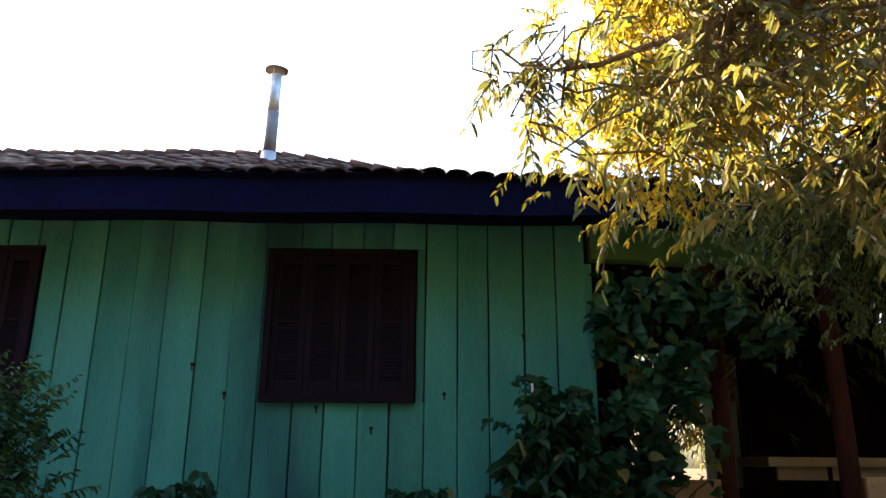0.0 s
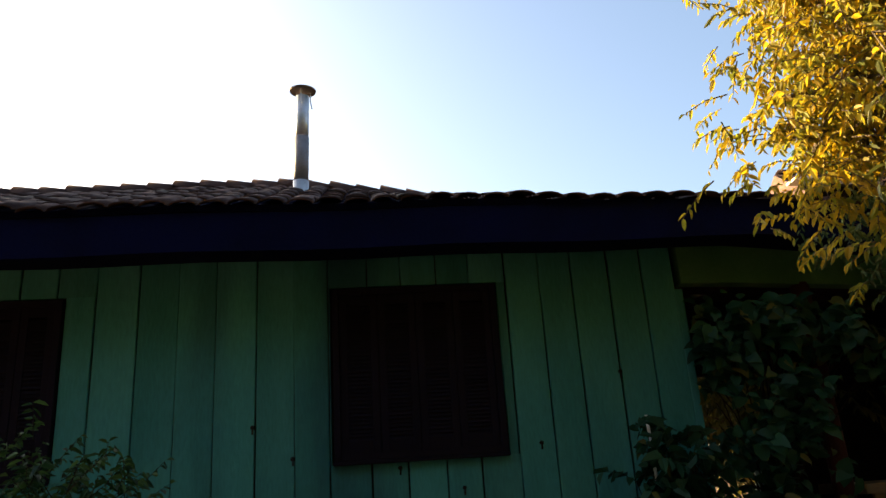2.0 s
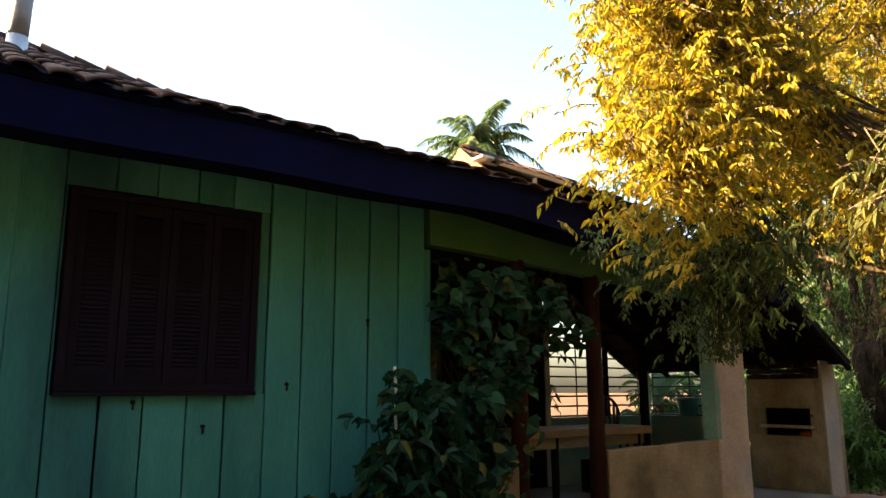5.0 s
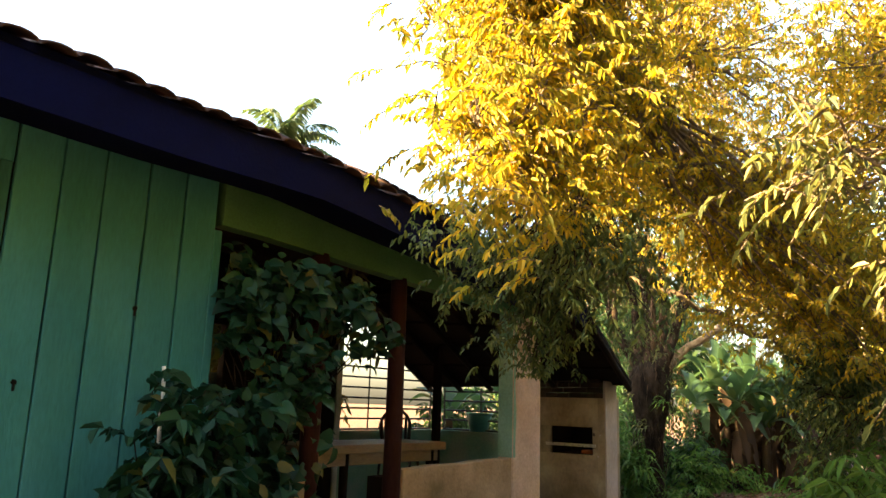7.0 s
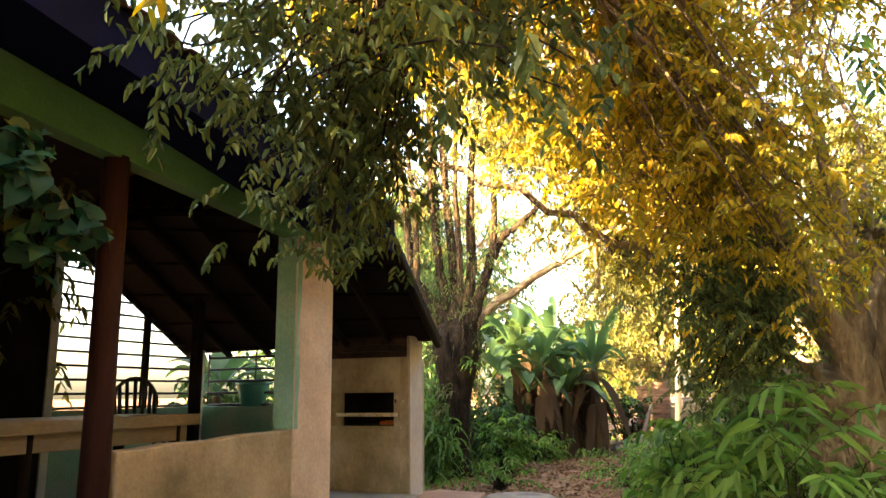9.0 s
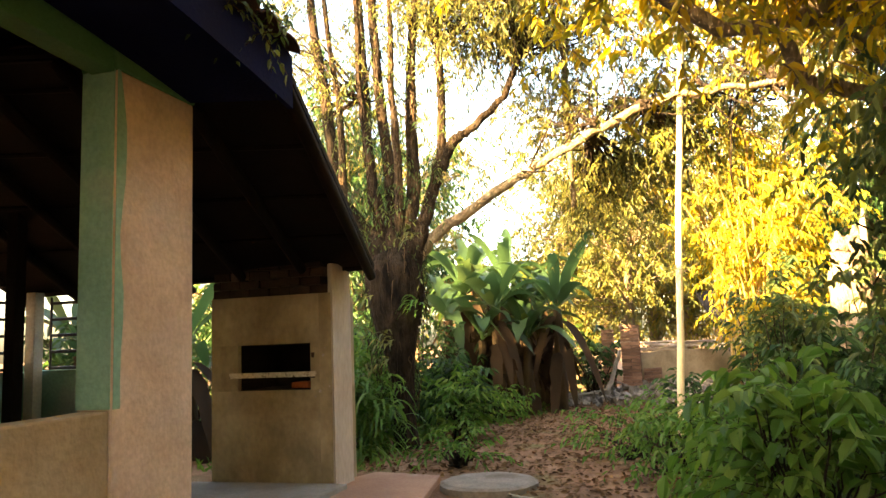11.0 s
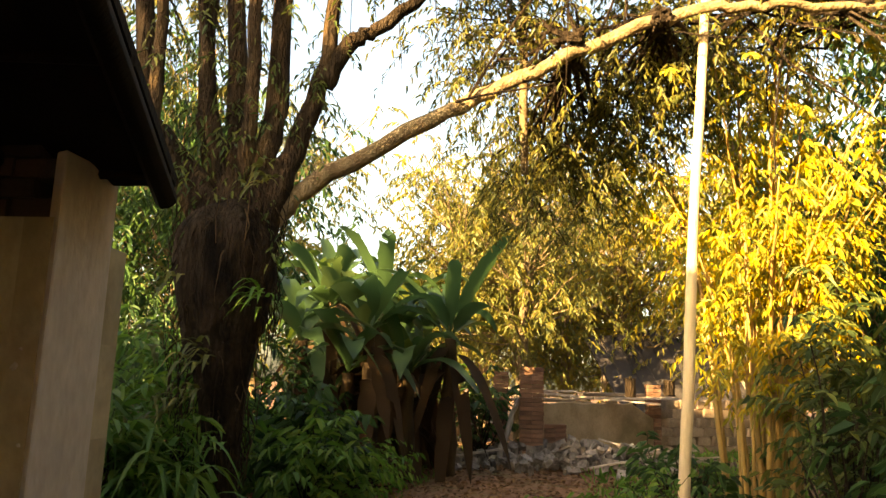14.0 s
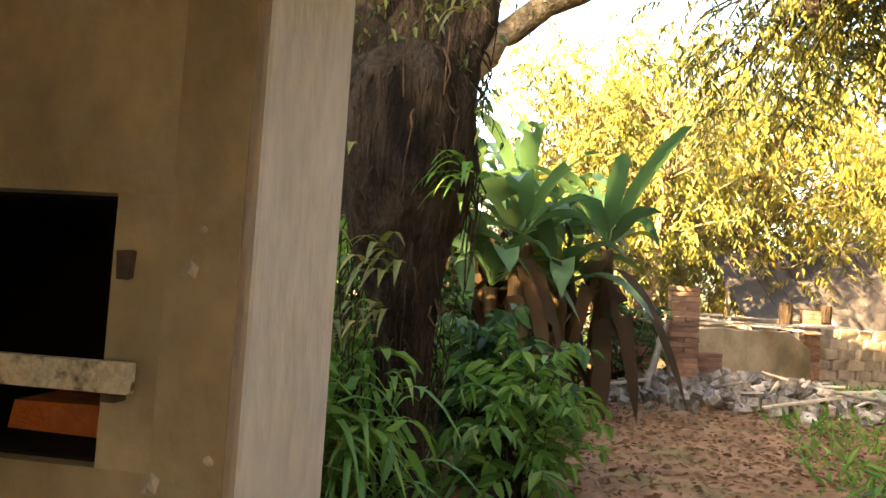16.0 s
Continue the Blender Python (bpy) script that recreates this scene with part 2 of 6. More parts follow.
M_HOSE = surface("pale_hose", (0.17, 0.145, 0.10), (0.25, 0.22, 0.15), 6, 50, 0.5, 0.1)
# low golden sunlight is put into this leaf colour
L_SUNLIT = foliage("sunlit_gold_green_leaf", ((0.12, 0.14, 0.025), (0.29, 0.245, 0.04), (0.40, 0.29, 0.04), (0.21, 0.235, 0.035)), 0.54, spec=0.2)
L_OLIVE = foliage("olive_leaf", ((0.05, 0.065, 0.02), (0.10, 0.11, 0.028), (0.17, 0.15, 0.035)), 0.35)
# darker leaf colour that has shade put into it
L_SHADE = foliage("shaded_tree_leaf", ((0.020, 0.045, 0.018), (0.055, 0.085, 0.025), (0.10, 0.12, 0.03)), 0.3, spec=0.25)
L_PALEWOOD = foliage("pale_yellow_green_leaf", ((0.08, 0.10, 0.025), (0.22, 0.20, 0.04), (0.30, 0.25, 0.05), (0.14, 0.16, 0.035)), 0.4)
L_WOOD = foliage("mixed_wood_leaf", ((0.05, 0.07, 0.02), (0.22, 0.17, 0.025), (0.10, 0.12, 0.03), (0.15, 0.13, 0.03)), 0.4)
L_YELLOW = foliage("yellow_leaf", ((0.14, 0.16, 0.03), (0.42, 0.30, 0.025), (0.26, 0.26, 0.04), (0.10, 0.13, 0.03)), 0.4)
L_DEEP = foliage("deep_green_leaf", ((0.010, 0.032, 0.012), (0.025, 0.065, 0.02), (0.06, 0.12, 0.035)), 0.3, spec=0.2)
L_VINE = foliage("vine_leaf", ((0.005, 0.030, 0.017), (0.010, 0.052, 0.028), (0.020, 0.078, 0.038), (0.008, 0.043, 0.024), (0.018, 0.070, 0.034), (0.012, 0.056, 0.030), (0.026, 0.09, 0.04), (0.007, 0.038, 0.022), (0.016, 0.064, 0.032), (0.006, 0.034, 0.02), (0.014, 0.06, 0.03), (0.12, 0.115, 0.022)), 0.22, 0.5, 0.22)
L_FERN = foliage("fresh_undergrowth", ((0.04, 0.11, 0.02), (0.07, 0.16, 0.03), (0.12, 0.20, 0.04)), 0.4)
L_BANANA = foliage("banana_blade", ((0.013, 0.042, 0.014), (0.06, 0.10, 0.02), (0.024, 0.062, 0.03), (0.14, 0.16, 0.028)), 0.42, 0.45, 0.4)
L_DRY = foliage("dry_leaf", ((0.010, 0.007, 0.005), (0.028, 0.018, 0.011), (0.06, 0.036, 0.02)), 0.12, 0.8, 0.1)
L_PALM = foliage("palm_frond_leaf", ((0.05, 0.09, 0.03), (0.09, 0.14, 0.05)), 0.35)
L_LITTER = foliage("leaf_litter", ((0.07, 0.038, 0.022), (0.13, 0.072, 0.04), (0.20, 0.13, 0.07), (0.06, 0.038, 0.025)), 0.1, 0.9, 0.1)
M_EARTH = surface("red_brown_earth", (0.115, 0.062, 0.038), (0.24, 0.14, 0.09), 3.2, 34, 0.95, 0.8, 0.03, stain=(0.12, 0.11, 0.05), spec=0.1)

# ---- building kit ----
PLACE = {}


def thing(name, at, label, category, group="", kind=""):
    e = new(name)
    e.location = at
    e.empty_display_size = 0.1
    PLACE[e] = Vector(at)
    return tagged(e, label, category, group, kind)


class Geo:
    """Collects vertices and faces in world metres."""

    def __init__(self):
        self.v, self.f, self.n = [], [], 0

    def add(self, verts, faces):
        verts = np.asarray(verts, float).reshape(-1, 3)
        self.f.extend(tuple(int(i) + self.n for i in q) for q in faces)
        self.v.append(verts)
        self.n += len(verts)
        return self

    def box(self, a, b, jitter=0.0, m=None):
        (x0, y0, z0), (x1, y1, z1) = a, b
        p = np.array([(x, y, z) for z in (z0, z1) for y in (y0, y1) for x in (x0, x1)], float)
        if jitter:
            p += RNG.uniform(-jitter, jitter, p.shape)
        if m is not None:
            p = np.array([m @ Vector(q) for q in p])
        return self.add(p, [(0, 2, 3, 1), (4, 5, 7, 6), (0, 1, 5, 4), (2, 6, 7, 3), (0, 4, 6, 2), (1, 3, 7, 5)])

    def prism(self, poly, axis, lo, hi):
        """A flat outline (pairs of the two other axes) drawn out along one axis."""
        k = len(poly)
        p = []
        for c in (lo, hi):
            for a, b in poly:
                p.append({"x": (c, a, b), "y": (a, c, b), "z": (a, b, c)}[axis])
        f = [tuple(range(k)), tuple(range(2 * k - 1, k - 1, -1))] + [(i, i + k, (i + 1) % k + k, (i + 1) % k) for i in range(k)]
        return self.add(p, f)

    def tube(self, pts, radii, seg=8, rough=0.0, cap=True):
        pts = [Vector(p) for p in pts]
        if not hasattr(radii, "__len__"):
            radii = [radii] * len(pts)
        rows, ref = [], Vector((0.31, 0.95, 0.1)).normalized()
        for i, p in enumerate(pts):
            d = (pts[min(i + 1, len(pts) - 1)] - pts[max(i - 1, 0)]).normalized()
            u = (ref - d * ref.dot(d))
            u = u.normalized() if u.length > 0.05 else d.orthogonal().normalized()
            w = d.cross(u)
            ref = u
            for k in range(seg):
                a = 2 * math.pi * k / seg
                r = radii[i] * (1 + (RNG.uniform(-rough, rough) if rough else 0))
                rows.append(p + (u * math.cos(a) + w * math.sin(a)) * r)
        f = []
        for i in range(len(pts) - 1):
            for k in range(seg):
                a, b = i * seg + k, i * seg + (k + 1) % seg
                f.append((a, b, b + seg, a + seg))
        if cap:
            f.append(tuple(range(seg - 1, -1, -1)))
            f.append(tuple(range((len(pts) - 1) * seg, len(pts) * seg)))
        return self.add([tuple(r) for r in rows], f)

    def leaves(self, base, way, length, width, fold=0.25, droop=0.15):
        """Pointed folded leaves: arrays of stem points and directions."""
        base, way = np.asarray(base, float), np.asarray(way, float)
        n = len(base)
        if not n:
            return self
        length = np.broadcast_to(np.asarray(length, float), (n,))[:, None]
        width = np.broadcast_to(np.asarray(width, float), (n,))[:, None]
        way = way / np.linalg.norm(way, axis=1, keepdims=True)
        side = np.cross(way, RNG.normal(0, 1, (n, 3)) + np.array((0, 0, 1.6)))
        side /= np.linalg.norm(side, axis=1, keepdims=True) + 1e-9
        up = np.cross(side, way)
        sag = np.zeros((n, 3))
        sag[:, 2:] = -droop * length
        a, b = base + way * length * 0.3, base + way * length * 0.68 + sag * 0.5
        h = up * width * fold
        v = np.stack((base, a + side * width * 0.5 + h, b + side * width * 0.42 + h, base + way * length + sag, b - side * width * 0.42 + h, a - side * width * 0.5 + h), 1)
        i = np.arange(n)[:, None] * 6
        f = np.concatenate((i + np.array((0, 1, 2, 3)), i + np.array((0, 3, 4, 5))), 0)
        return self.add(v.reshape(-1, 3), f.tolist())


    def broad_leaves(self, base, way, length, width):
        """Heart-shaped leaves, cupped along the midrib, with a drooping tip."""
        base, way = np.asarray(base, float), np.asarray(way, float)
        n = len(base)
        length, width = np.asarray(length, float)[:, None], np.asarray(width, float)[:, None]
        way = way / np.linalg.norm(way, axis=1, keepdims=True)
        side = np.cross(way, RNG.normal(0, 0.5, (n, 3)) + np.array((0, -1.0, 0.9)))
        side /= np.linalg.norm(side, axis=1, keepdims=True) + 1e-9
        up = np.cross(side, way)
        rows = []
        for along, across, lift in ((0.0, 0.0, 0.0), (0.3, 0.0, 0.05), (0.65, 0.0, 0.03), (1.0, 0.0, -0.16), (-0.07, 0.28, 0.06), (0.12, 0.48, 0.10), (0.42, 0.46, 0.10), (0.74, 0.25, 0.03), (-0.07, -0.28, 0.06), (0.12, -0.48, 0.10), (0.42, -0.46, 0.10), (0.74, -0.25, 0.03)):
            rows.append(base + way * length * along + side * width * across * RNG.uniform(0.85, 1.1, (n, 1)) + up * width * lift * 1.6)
        f = np.array(((0, 4, 5, 1), (1, 5, 6, 2), (2, 6, 7, 3), (0, 1, 9, 8), (1, 2, 10, 9), (2, 3, 11, 10)))
        i = np.arange(n)[:, None] * 12
        return self.add(np.stack(rows, 1).reshape(-1, 3), np.concatenate([i + q for q in f], 0).tolist())


RNG = np.random.default_rng(11)


def make_mesh(name, geo, material, origin=(0, 0, 0), smooth=False, bevel=0.0):
    me = bpy.data.meshes.new(name)
    v = np.concatenate(geo.v) - np.array(origin) if geo.v else np.zeros((0, 3))
    me.from_pydata(v.tolist(), [], geo.f)
    if bevel:
        bm = bmesh.new()
        bm.from_mesh(me)
        bmesh.ops.recalc_face_normals(bm, faces=bm.faces)
        sharp = [e for e in bm.edges if len(e.link_faces) == 2 and e.calc_face_angle(0) > 0.6]
        bmesh.ops.bevel(bm, geom=sharp, offset=bevel, segments=2, affect="EDGES", profile=0.5)
        bm.to_mesh(me)
        bm.free()
    if smooth:
        me.polygons.foreach_set("use_smooth", [True] * len(me.polygons))
    me.materials.append(material)
    me.update()
    return me


def part(name, geo, material, parent, label="", smooth=False, bevel=0.0, kind=""):
    o = PLACE[parent]
    ob = new(name, make_mesh(name, geo, material, o, smooth, bevel))
    ob.parent = parent
    PLACE[ob] = o
    return tagged(ob, label, "", "", kind)


def piece(name, mesh, parent, m, label=""):
    """One of many alike pieces on a shared mesh, at the world pose m."""
    ob = new(name, mesh)
    ob.parent = parent
    ob.matrix_basis = Matrix.Translation(-PLACE[parent]) @ m
    PLACE[ob] = PLACE[parent]
    return tagged(ob, label)


def solid(name, geo, material, label, category, group="", kind="", smooth=False, bevel=0.0, at=(0, 0, 0)):
    """A thing or a piece of the setting that is one mesh."""
    ob = new(name, make_mesh(name, geo, material, at, smooth, bevel))
    ob.location = at
    PLACE[ob] = Vector(at)
    return tagged(ob, label, category, group, kind)


def spread(n, centre, radii, shell=0.35):
    """n points in an ellipsoid, denser towards its skin."""
    d = RNG.normal(0, 1, (n, 3))
    d /= np.linalg.norm(d, axis=1, keepdims=True)
    r = RNG.uniform(shell, 1, (n, 1)) ** 0.6
    return np.array(centre) + d * r * np.array(radii)


def near_walk(p):
    """Which of these points would hang in the way of a walker."""
    way = ((1.2, -0.6), (-1.4, 0.9), (-1.3, 1.8), (0.2, 2.6), (2.8, 3.85), (5.4, 4.4), (7.4, 5.4), (8.6, 6.3))
    bad = np.zeros(len(p), bool)
    for (ax, ay), (bx, by) in zip(way, way[1:]):
        d = np.array((bx - ax, by - ay))
        s = np.clip(((p[:, 0] - ax) * d[0] + (p[:, 1] - ay) * d[1]) / (d @ d), 0, 1)
        q = np.hypot(p[:, 0] - ax - s * d[0], p[:, 1] - ay - s * d[1])
        bad |= (q < 0.6) & (p[:, 2] < 1.75)
    return bad


def sprays(twig, leaf, tips, n_leaf=16, size=0.5, length=0.10, width=0.026, droop=0.6, outward=None, radius=0.004):
    """Drooping twigs with leaves on both sides, at the given points."""
    tips = np.asarray(tips, float)
    tips = tips[~near_walk(tips)]
    n = len(tips)
    a = RNG.uniform(0, 2 * math.pi, n)
    d = np.stack((np.cos(a), np.sin(a), RNG.uniform(-0.5, 0.5, n)), 1)
    if outward is not None:
        o = tips - np.array(outward)
        o /= np.linalg.norm(o, axis=1, keepdims=True) + 1e-6
        d = d * 0.8 + o
        d /= np.linalg.norm(d, axis=1, keepdims=True)
    ln = size * RNG.uniform(0.6, 1.3, n)
    g = np.zeros((n, 3))
    g[:, 2] = -1
    curve = lambda s: tips + d * (ln * s)[:, None] + g * (ln * droop * s * s)[:, None]
    for i in range(n):
        p = [tips[i] + d[i] * ln[i] * s + g[i] * ln[i] * droop * s * s for s in (0, 0.5, 1)]
        twig.tube(p, (radius, radius * 0.8, radius * 0.4), 3, cap=False)
    for k in range(n_leaf):
        s = np.full(n, (k + 1.0) / n_leaf) + RNG.uniform(-0.03, 0.03, n)
        b = curve(s)
        t = d + g * (2 * droop * s)[:, None]
        t /= np.linalg.norm(t, axis=1, keepdims=True)
        side = np.cross(t, np.array((0, 0, 1.0)) + RNG.normal(0, 0.3, (n, 3)))
        side /= np.linalg.norm(side, axis=1, keepdims=True) + 1e-6
        w = t * 0.6 + side * (1 if k % 2 else -1) * 0.8 + g * RNG.uniform(0.1, 0.9, (n, 1))
        keep = ~near_walk(b)
        ll = length * RNG.uniform(0.65, 1.25, n)
        leaf.leaves(b[keep], w[keep], ll[keep], ll[keep] * width / length, 0.3, 0.2)


def limb(wood, pts, r0, r1, seg=8, wobble=0.04, steps=4, rough=0.06, bend=1.0):
    """A bent limb through the points, tapering (bend > 1: fast at first)."""
    out = []
    pts = [Vector(p) for p in pts]
    for a, b in zip(pts, pts[1:]):
        for k in range(steps):
            out.append(a.lerp(b, k / steps) + Vector(RNG.uniform(-wobble, wobble, 3)))
    out.append(pts[-1])
    n = len(out)
    wood.tube(out, [r1 + (r0 - r1) * (1 - i / (n - 1)) ** bend for i in range(n)], seg, rough)
    return out


def branching(wood, start, centre, radii, count, r0=0.05, r1=0.008):
    """Boughs from a start point out into a leafy mass; returns points along their outer halves."""
    ends = spread(count, centre, radii, 0.5)
    tips = []
    for e in ends:
        mid = (np.array(start) * 0.55 + e * 0.45) + RNG.normal(0, 0.12, 3)
        if near_walk(np.array([mid, e])).any():
            continue
        pts = limb(wood, (start, mid, e), r0, r1, 5, 0.05, 3, 0)
        tips += [np.array(p) for p in pts[3:]]
    return tips

# ---- ground ----


def ground_height(x, y):
    low = 0.25 / (1 + math.exp((x - 1.5) * 1.6)) / (1 + math.exp((y - 3.2) * 1.6))
    return -low + 0.05 * noise.noise((x * 0.35, y * 0.35, 0.0)) + 0.02 * noise.noise((x * 1.7, y * 1.7, 3.0))


g = Geo()
ax = np.concatenate((np.linspace(-400, -14, 9), np.linspace(-12, 30, 127), np.linspace(34, 400, 9)))
ay = np.concatenate((np.linspace(-400, -14, 9), np.linspace(-12, 24, 109), np.linspace(28, 400, 9)))
g.add([(x, y, ground_height(x, y) if abs(x) < 60 and abs(y) < 60 else 0.0) for y in ay for x in ax],
      [(j * len(ax) + i, j * len(ax) + i + 1, (j + 1) * len(ax) + i + 1, (j + 1) * len(ax) + i) for j in range(len(ay) - 1) for i in range(len(ax) - 1)])
solid("ground", g, M_EARTH, "red-brown bare earth with fallen leaves and weeds", "ground", kind="structure", smooth=True)

# ---- house ----
WALL_Y, CORNER_X, EAVE_Y, RIDGE_Y = 6.40, 2.31, 5.75, 8.2
WINDOWS = ((-0.50, 0.80, 1.54, 2.85), (-3.63, -2.52, 1.53, 2.85))


def eave_z(x):
    """The eave sinks towards the old porch end."""
    return 3.33 - 0.5 * max(0.0, (x - 2.8) / 4.2) ** 1.15 + 0.008 * math.sin(x * 3.1)


def ridge_z(x):
    return 4.48 + 0.045 * min(1.0, max(-0.9, 0.2 - x)) + 0.025 * math.exp(-(x + 0.8) ** 2) - 0.085 * min(max(0.0, x + 0.9), 3.9) - 0.05 * max(0.0, x - 3.0) + 0.012 * math.sin(x * 2.3)


def roof_z(x, y):
    s = (y - EAVE_Y) / (RIDGE_Y - EAVE_Y)
    low = eave_z(x) + 0.05 * min(1.0, max(0.0, (2.6 - x) / 1.6))
    return low + (ridge_z(x) - low) * s


def beam_low(x):
    return 2.80 - 0.055 * max(0.0, x - 2.6)


wall_front = thing("wall_front", (CORNER_X, WALL_Y, 0), "green painted wooden board wall with dark joints", "wall", kind="structure")
g = Geo()
# sheathing behind the boards, with the window openings left free
edges = sorted({-9.0, CORNER_X, *(w for a in WINDOWS for w in a[:2])})
for x0, x1 in zip(edges, edges[1:]):
    win = [w for w in WINDOWS if abs(w[0] - x0) < 1e-6]
    if win:
        g.box((x0, WALL_Y + 0.03, 0.0), (x1, WALL_Y + 0.12, win[0][2]))
        g.box((x0, WALL_Y + 0.03, win[0][3]), (x1, WALL_Y + 0.12, 3.25))
    else:
        g.box((x0, WALL_Y + 0.03, 0.0), (x1, WALL_Y + 0.12, 3.25))
part("sheathing", g, M_SHADED_WOOD, wall_front, "dark wood behind the boards")
g = Geo()
g.box((-9.0, WALL_Y - 0.03, -0.3), (CORNER_X + 0.02, WALL_Y + 0.03, 0.32))
part("footing", g, M_CONCRETE, wall_front, "worn concrete footing", bevel=0.01)


def board(x0, x1, z0, z1):
    g = Geo()
    lean = RNG.uniform(-0.006, 0.006, 2)
    y = WALL_Y + RNG.uniform(-0.006, 0.006)
    n = 6
    gap = RNG.uniform(0.007, 0.015)
    for k in range(n + 1):
        z = z0 + (z1 - z0) * k / n
        w = RNG.uniform(-0.002, 0.002, 2)
        a, b = x0 + gap / 2 + lean[0] * k / n + w[0], x1 - gap / 2 + lean[1] * k / n + w[1]
        g.add([(a, y + 0.03, z), (a, y + 0.004, z), (a + 0.006, y, z), (b - 0.006, y, z), (b, y + 0.004, z), (b, y + 0.03, z)], [])
    f = [(6 * k + i, 6 * k + i + 1, 6 * k + i + 7, 6 * k + i + 6) for k in range(n) for i in range(5)]
    f += [(0, 5, 4, 3, 2, 1), tuple(6 * n + i for i in range(6))]
    g.f = f
    return part("board", g, M_BOARD, wall_front)


x = CORNER_X
while x > -9.0:
    w = RNG.uniform(0.255, 0.315)
    x0, x1 = x - w, x
    x = x0
    hit = [q for q in WINDOWS if x0 < q[1] - 0.01 and x1 > q[0] + 0.01]
    if hit:
        a, b, lo, hi = hit[0]
        board(x0, x1, 0.32, lo - 0.02)
        board(x0, x1, hi + 0.02, 3.24)
        if x1 > b + 0.02:
            board(b + 0.01, x1, lo - 0.019, hi + 0.019)
        if x0 < a - 0.02:
            board(x0, a - 0.01, lo - 0.019, hi + 0.019)
    else:
        board(x0, x1, 0.32, 3.24)
# small dark knot holes and cover strips seen on the boards
for kx, kz in ((-0.805, 1.58), (1.062, 1.59), (-0.02, 1.47), (-1.1, 1.82), (0.45, 1.30), (1.75, 2.1)):
    g = Geo()
    g.tube([(kx, WALL_Y + 0.01, kz), (kx, WALL_Y - 0.010, kz)], (0.022, 0.016), 7, 0.25)
    g.box((kx - 0.006, WALL_Y - 0.009, kz - 0.05), (kx + 0.008, WALL_Y, kz))
    part("knot", g, M_SOOT_DARK, wall_front, "dark knot in a board")
g = Geo()
g.box((CORNER_X - 0.005, WALL_Y - 0.012, 0.3), (CORNER_X + 0.06, WALL_Y + 0.12, 2.75))
part("corner_post", g, M_BOARD, wall_front, "green painted corner post", bevel=0.006)


def shuttered_window(name, x0, x1, z0, z1):
    w = thing(name, (x0, WALL_Y, z0), "closed brown wooden louvred shutters in a green board wall", "window", kind="structure")
    g = Geo()
    t = 0.05
    y0, y1 = WALL_Y - 0.035, WALL_Y + 0.10
    for a, b in (((x0, y0, z0), (x0 + t, y1, z1)), ((x1 - t, y0, z0), (x1, y1, z1)), ((x0 + t, y0, z1 - t), (x1 - t, y1, z1)), ((x0 + t, y0, z0), (x1 - t, y1, z0 + t))):
        g.box(a, b)
    part("window_frame", g, M_SHUTTER, w, bevel=0.004)
    g = Geo()
    g.box((x0 - 0.008, WALL_Y - 0.05, z0 - 0.03), (x1 + 0.008, WALL_Y + 0.02, z0 - 0.002))
    part("window_sill", g, M_SHUTTER, w, bevel=0.005)
    n = 4
    lw = (x1 - x0 - 2 * t) / n
    for k in range(n):
        a, b = x0 + t + k * lw + 0.003, x0 + t + (k + 1) * lw - 0.003
        g = Geo()
        s, yy0, yy1 = 0.055, WALL_Y - 0.012, WALL_Y + 0.025
        zm = z0 + t + (z1 - z0 - 2 * t) * 0.5
        g.box((a, yy0, z0 + t), (a + s, yy1, z1 - t))
        g.box((b - s, yy0, z0 + t), (b, yy1, z1 - t))
        for za, zb in ((z0 + t, z0 + t + 0.09), (zm - 0.006, zm + 0.006), (z1 - t - 0.08, z1 - t)):
            g.box((a + s, yy0 + 0.002, za), (b - s, yy1 - 0.002, zb))
        leaf = part("shutter_leaf", g, M_SHUTTER, w, bevel=0.003)
        for za, zb in ((z0 + t + 0.09, zm - 0.006), (zm + 0.006, z1 - t - 0.08)):
            z = za + 0.012
            while z < zb - 0.012:
                q = Geo()
                q.add([(a + s, yy0 + 0.003, z - 0.013), (b - s, yy0 + 0.003, z - 0.013), (b - s, yy0 + 0.018, z + 0.011), (a + s, yy0 + 0.018, z + 0.011),
                       (a + s, yy0 + 0.003, z - 0.007), (b - s, yy0 + 0.003, z - 0.007), (b - s, yy0 + 0.018, z + 0.017), (a + s, yy0 + 0.018, z + 0.017)],
                      [(0, 3, 2, 1), (4, 5, 6, 7), (0, 1, 5, 4), (1, 2, 6, 5), (2, 3, 7, 6), (3, 0, 4, 7)])
                part("slat", q, M_SHUTTER, leaf)
                z += 0.030
    # black sheet put in for the shade of the room behind the louvres
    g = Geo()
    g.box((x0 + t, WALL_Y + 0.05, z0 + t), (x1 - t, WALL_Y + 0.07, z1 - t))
    part("backing", g, M_SOOT_DARK, w, "black sheet in place of the unlit room behind the louvres")


shuttered_window("window_1", *WINDOWS[0])
shuttered_window("window_2", *WINDOWS[1])

# beam that carries the wall line across the porch
g = Geo()
xs = np.linspace(CORNER_X + 0.065, 7.05, 12)
g.add([p for x in xs for p in ((x, WALL_Y, beam_low(x)), (x, WALL_Y, roof_z(x, WALL_Y) - 0.1), (x, WALL_Y + 0.14, roof_z(x, WALL_Y) - 0.05), (x, WALL_Y + 0.14, beam_low(x)))],
      [(4 * i + a, 4 * i + b, 4 * i + 4 + b, 4 * i + 4 + a) for i in range(11) for a, b in ((0, 1), (1, 2), (2, 3), (3, 0))] + [(0, 3, 2, 1), (44, 45, 46, 47)])
solid("wall_beam", g, M_BEAM, "green painted beam across the porch front", "beam", kind="structure", bevel=0.006)

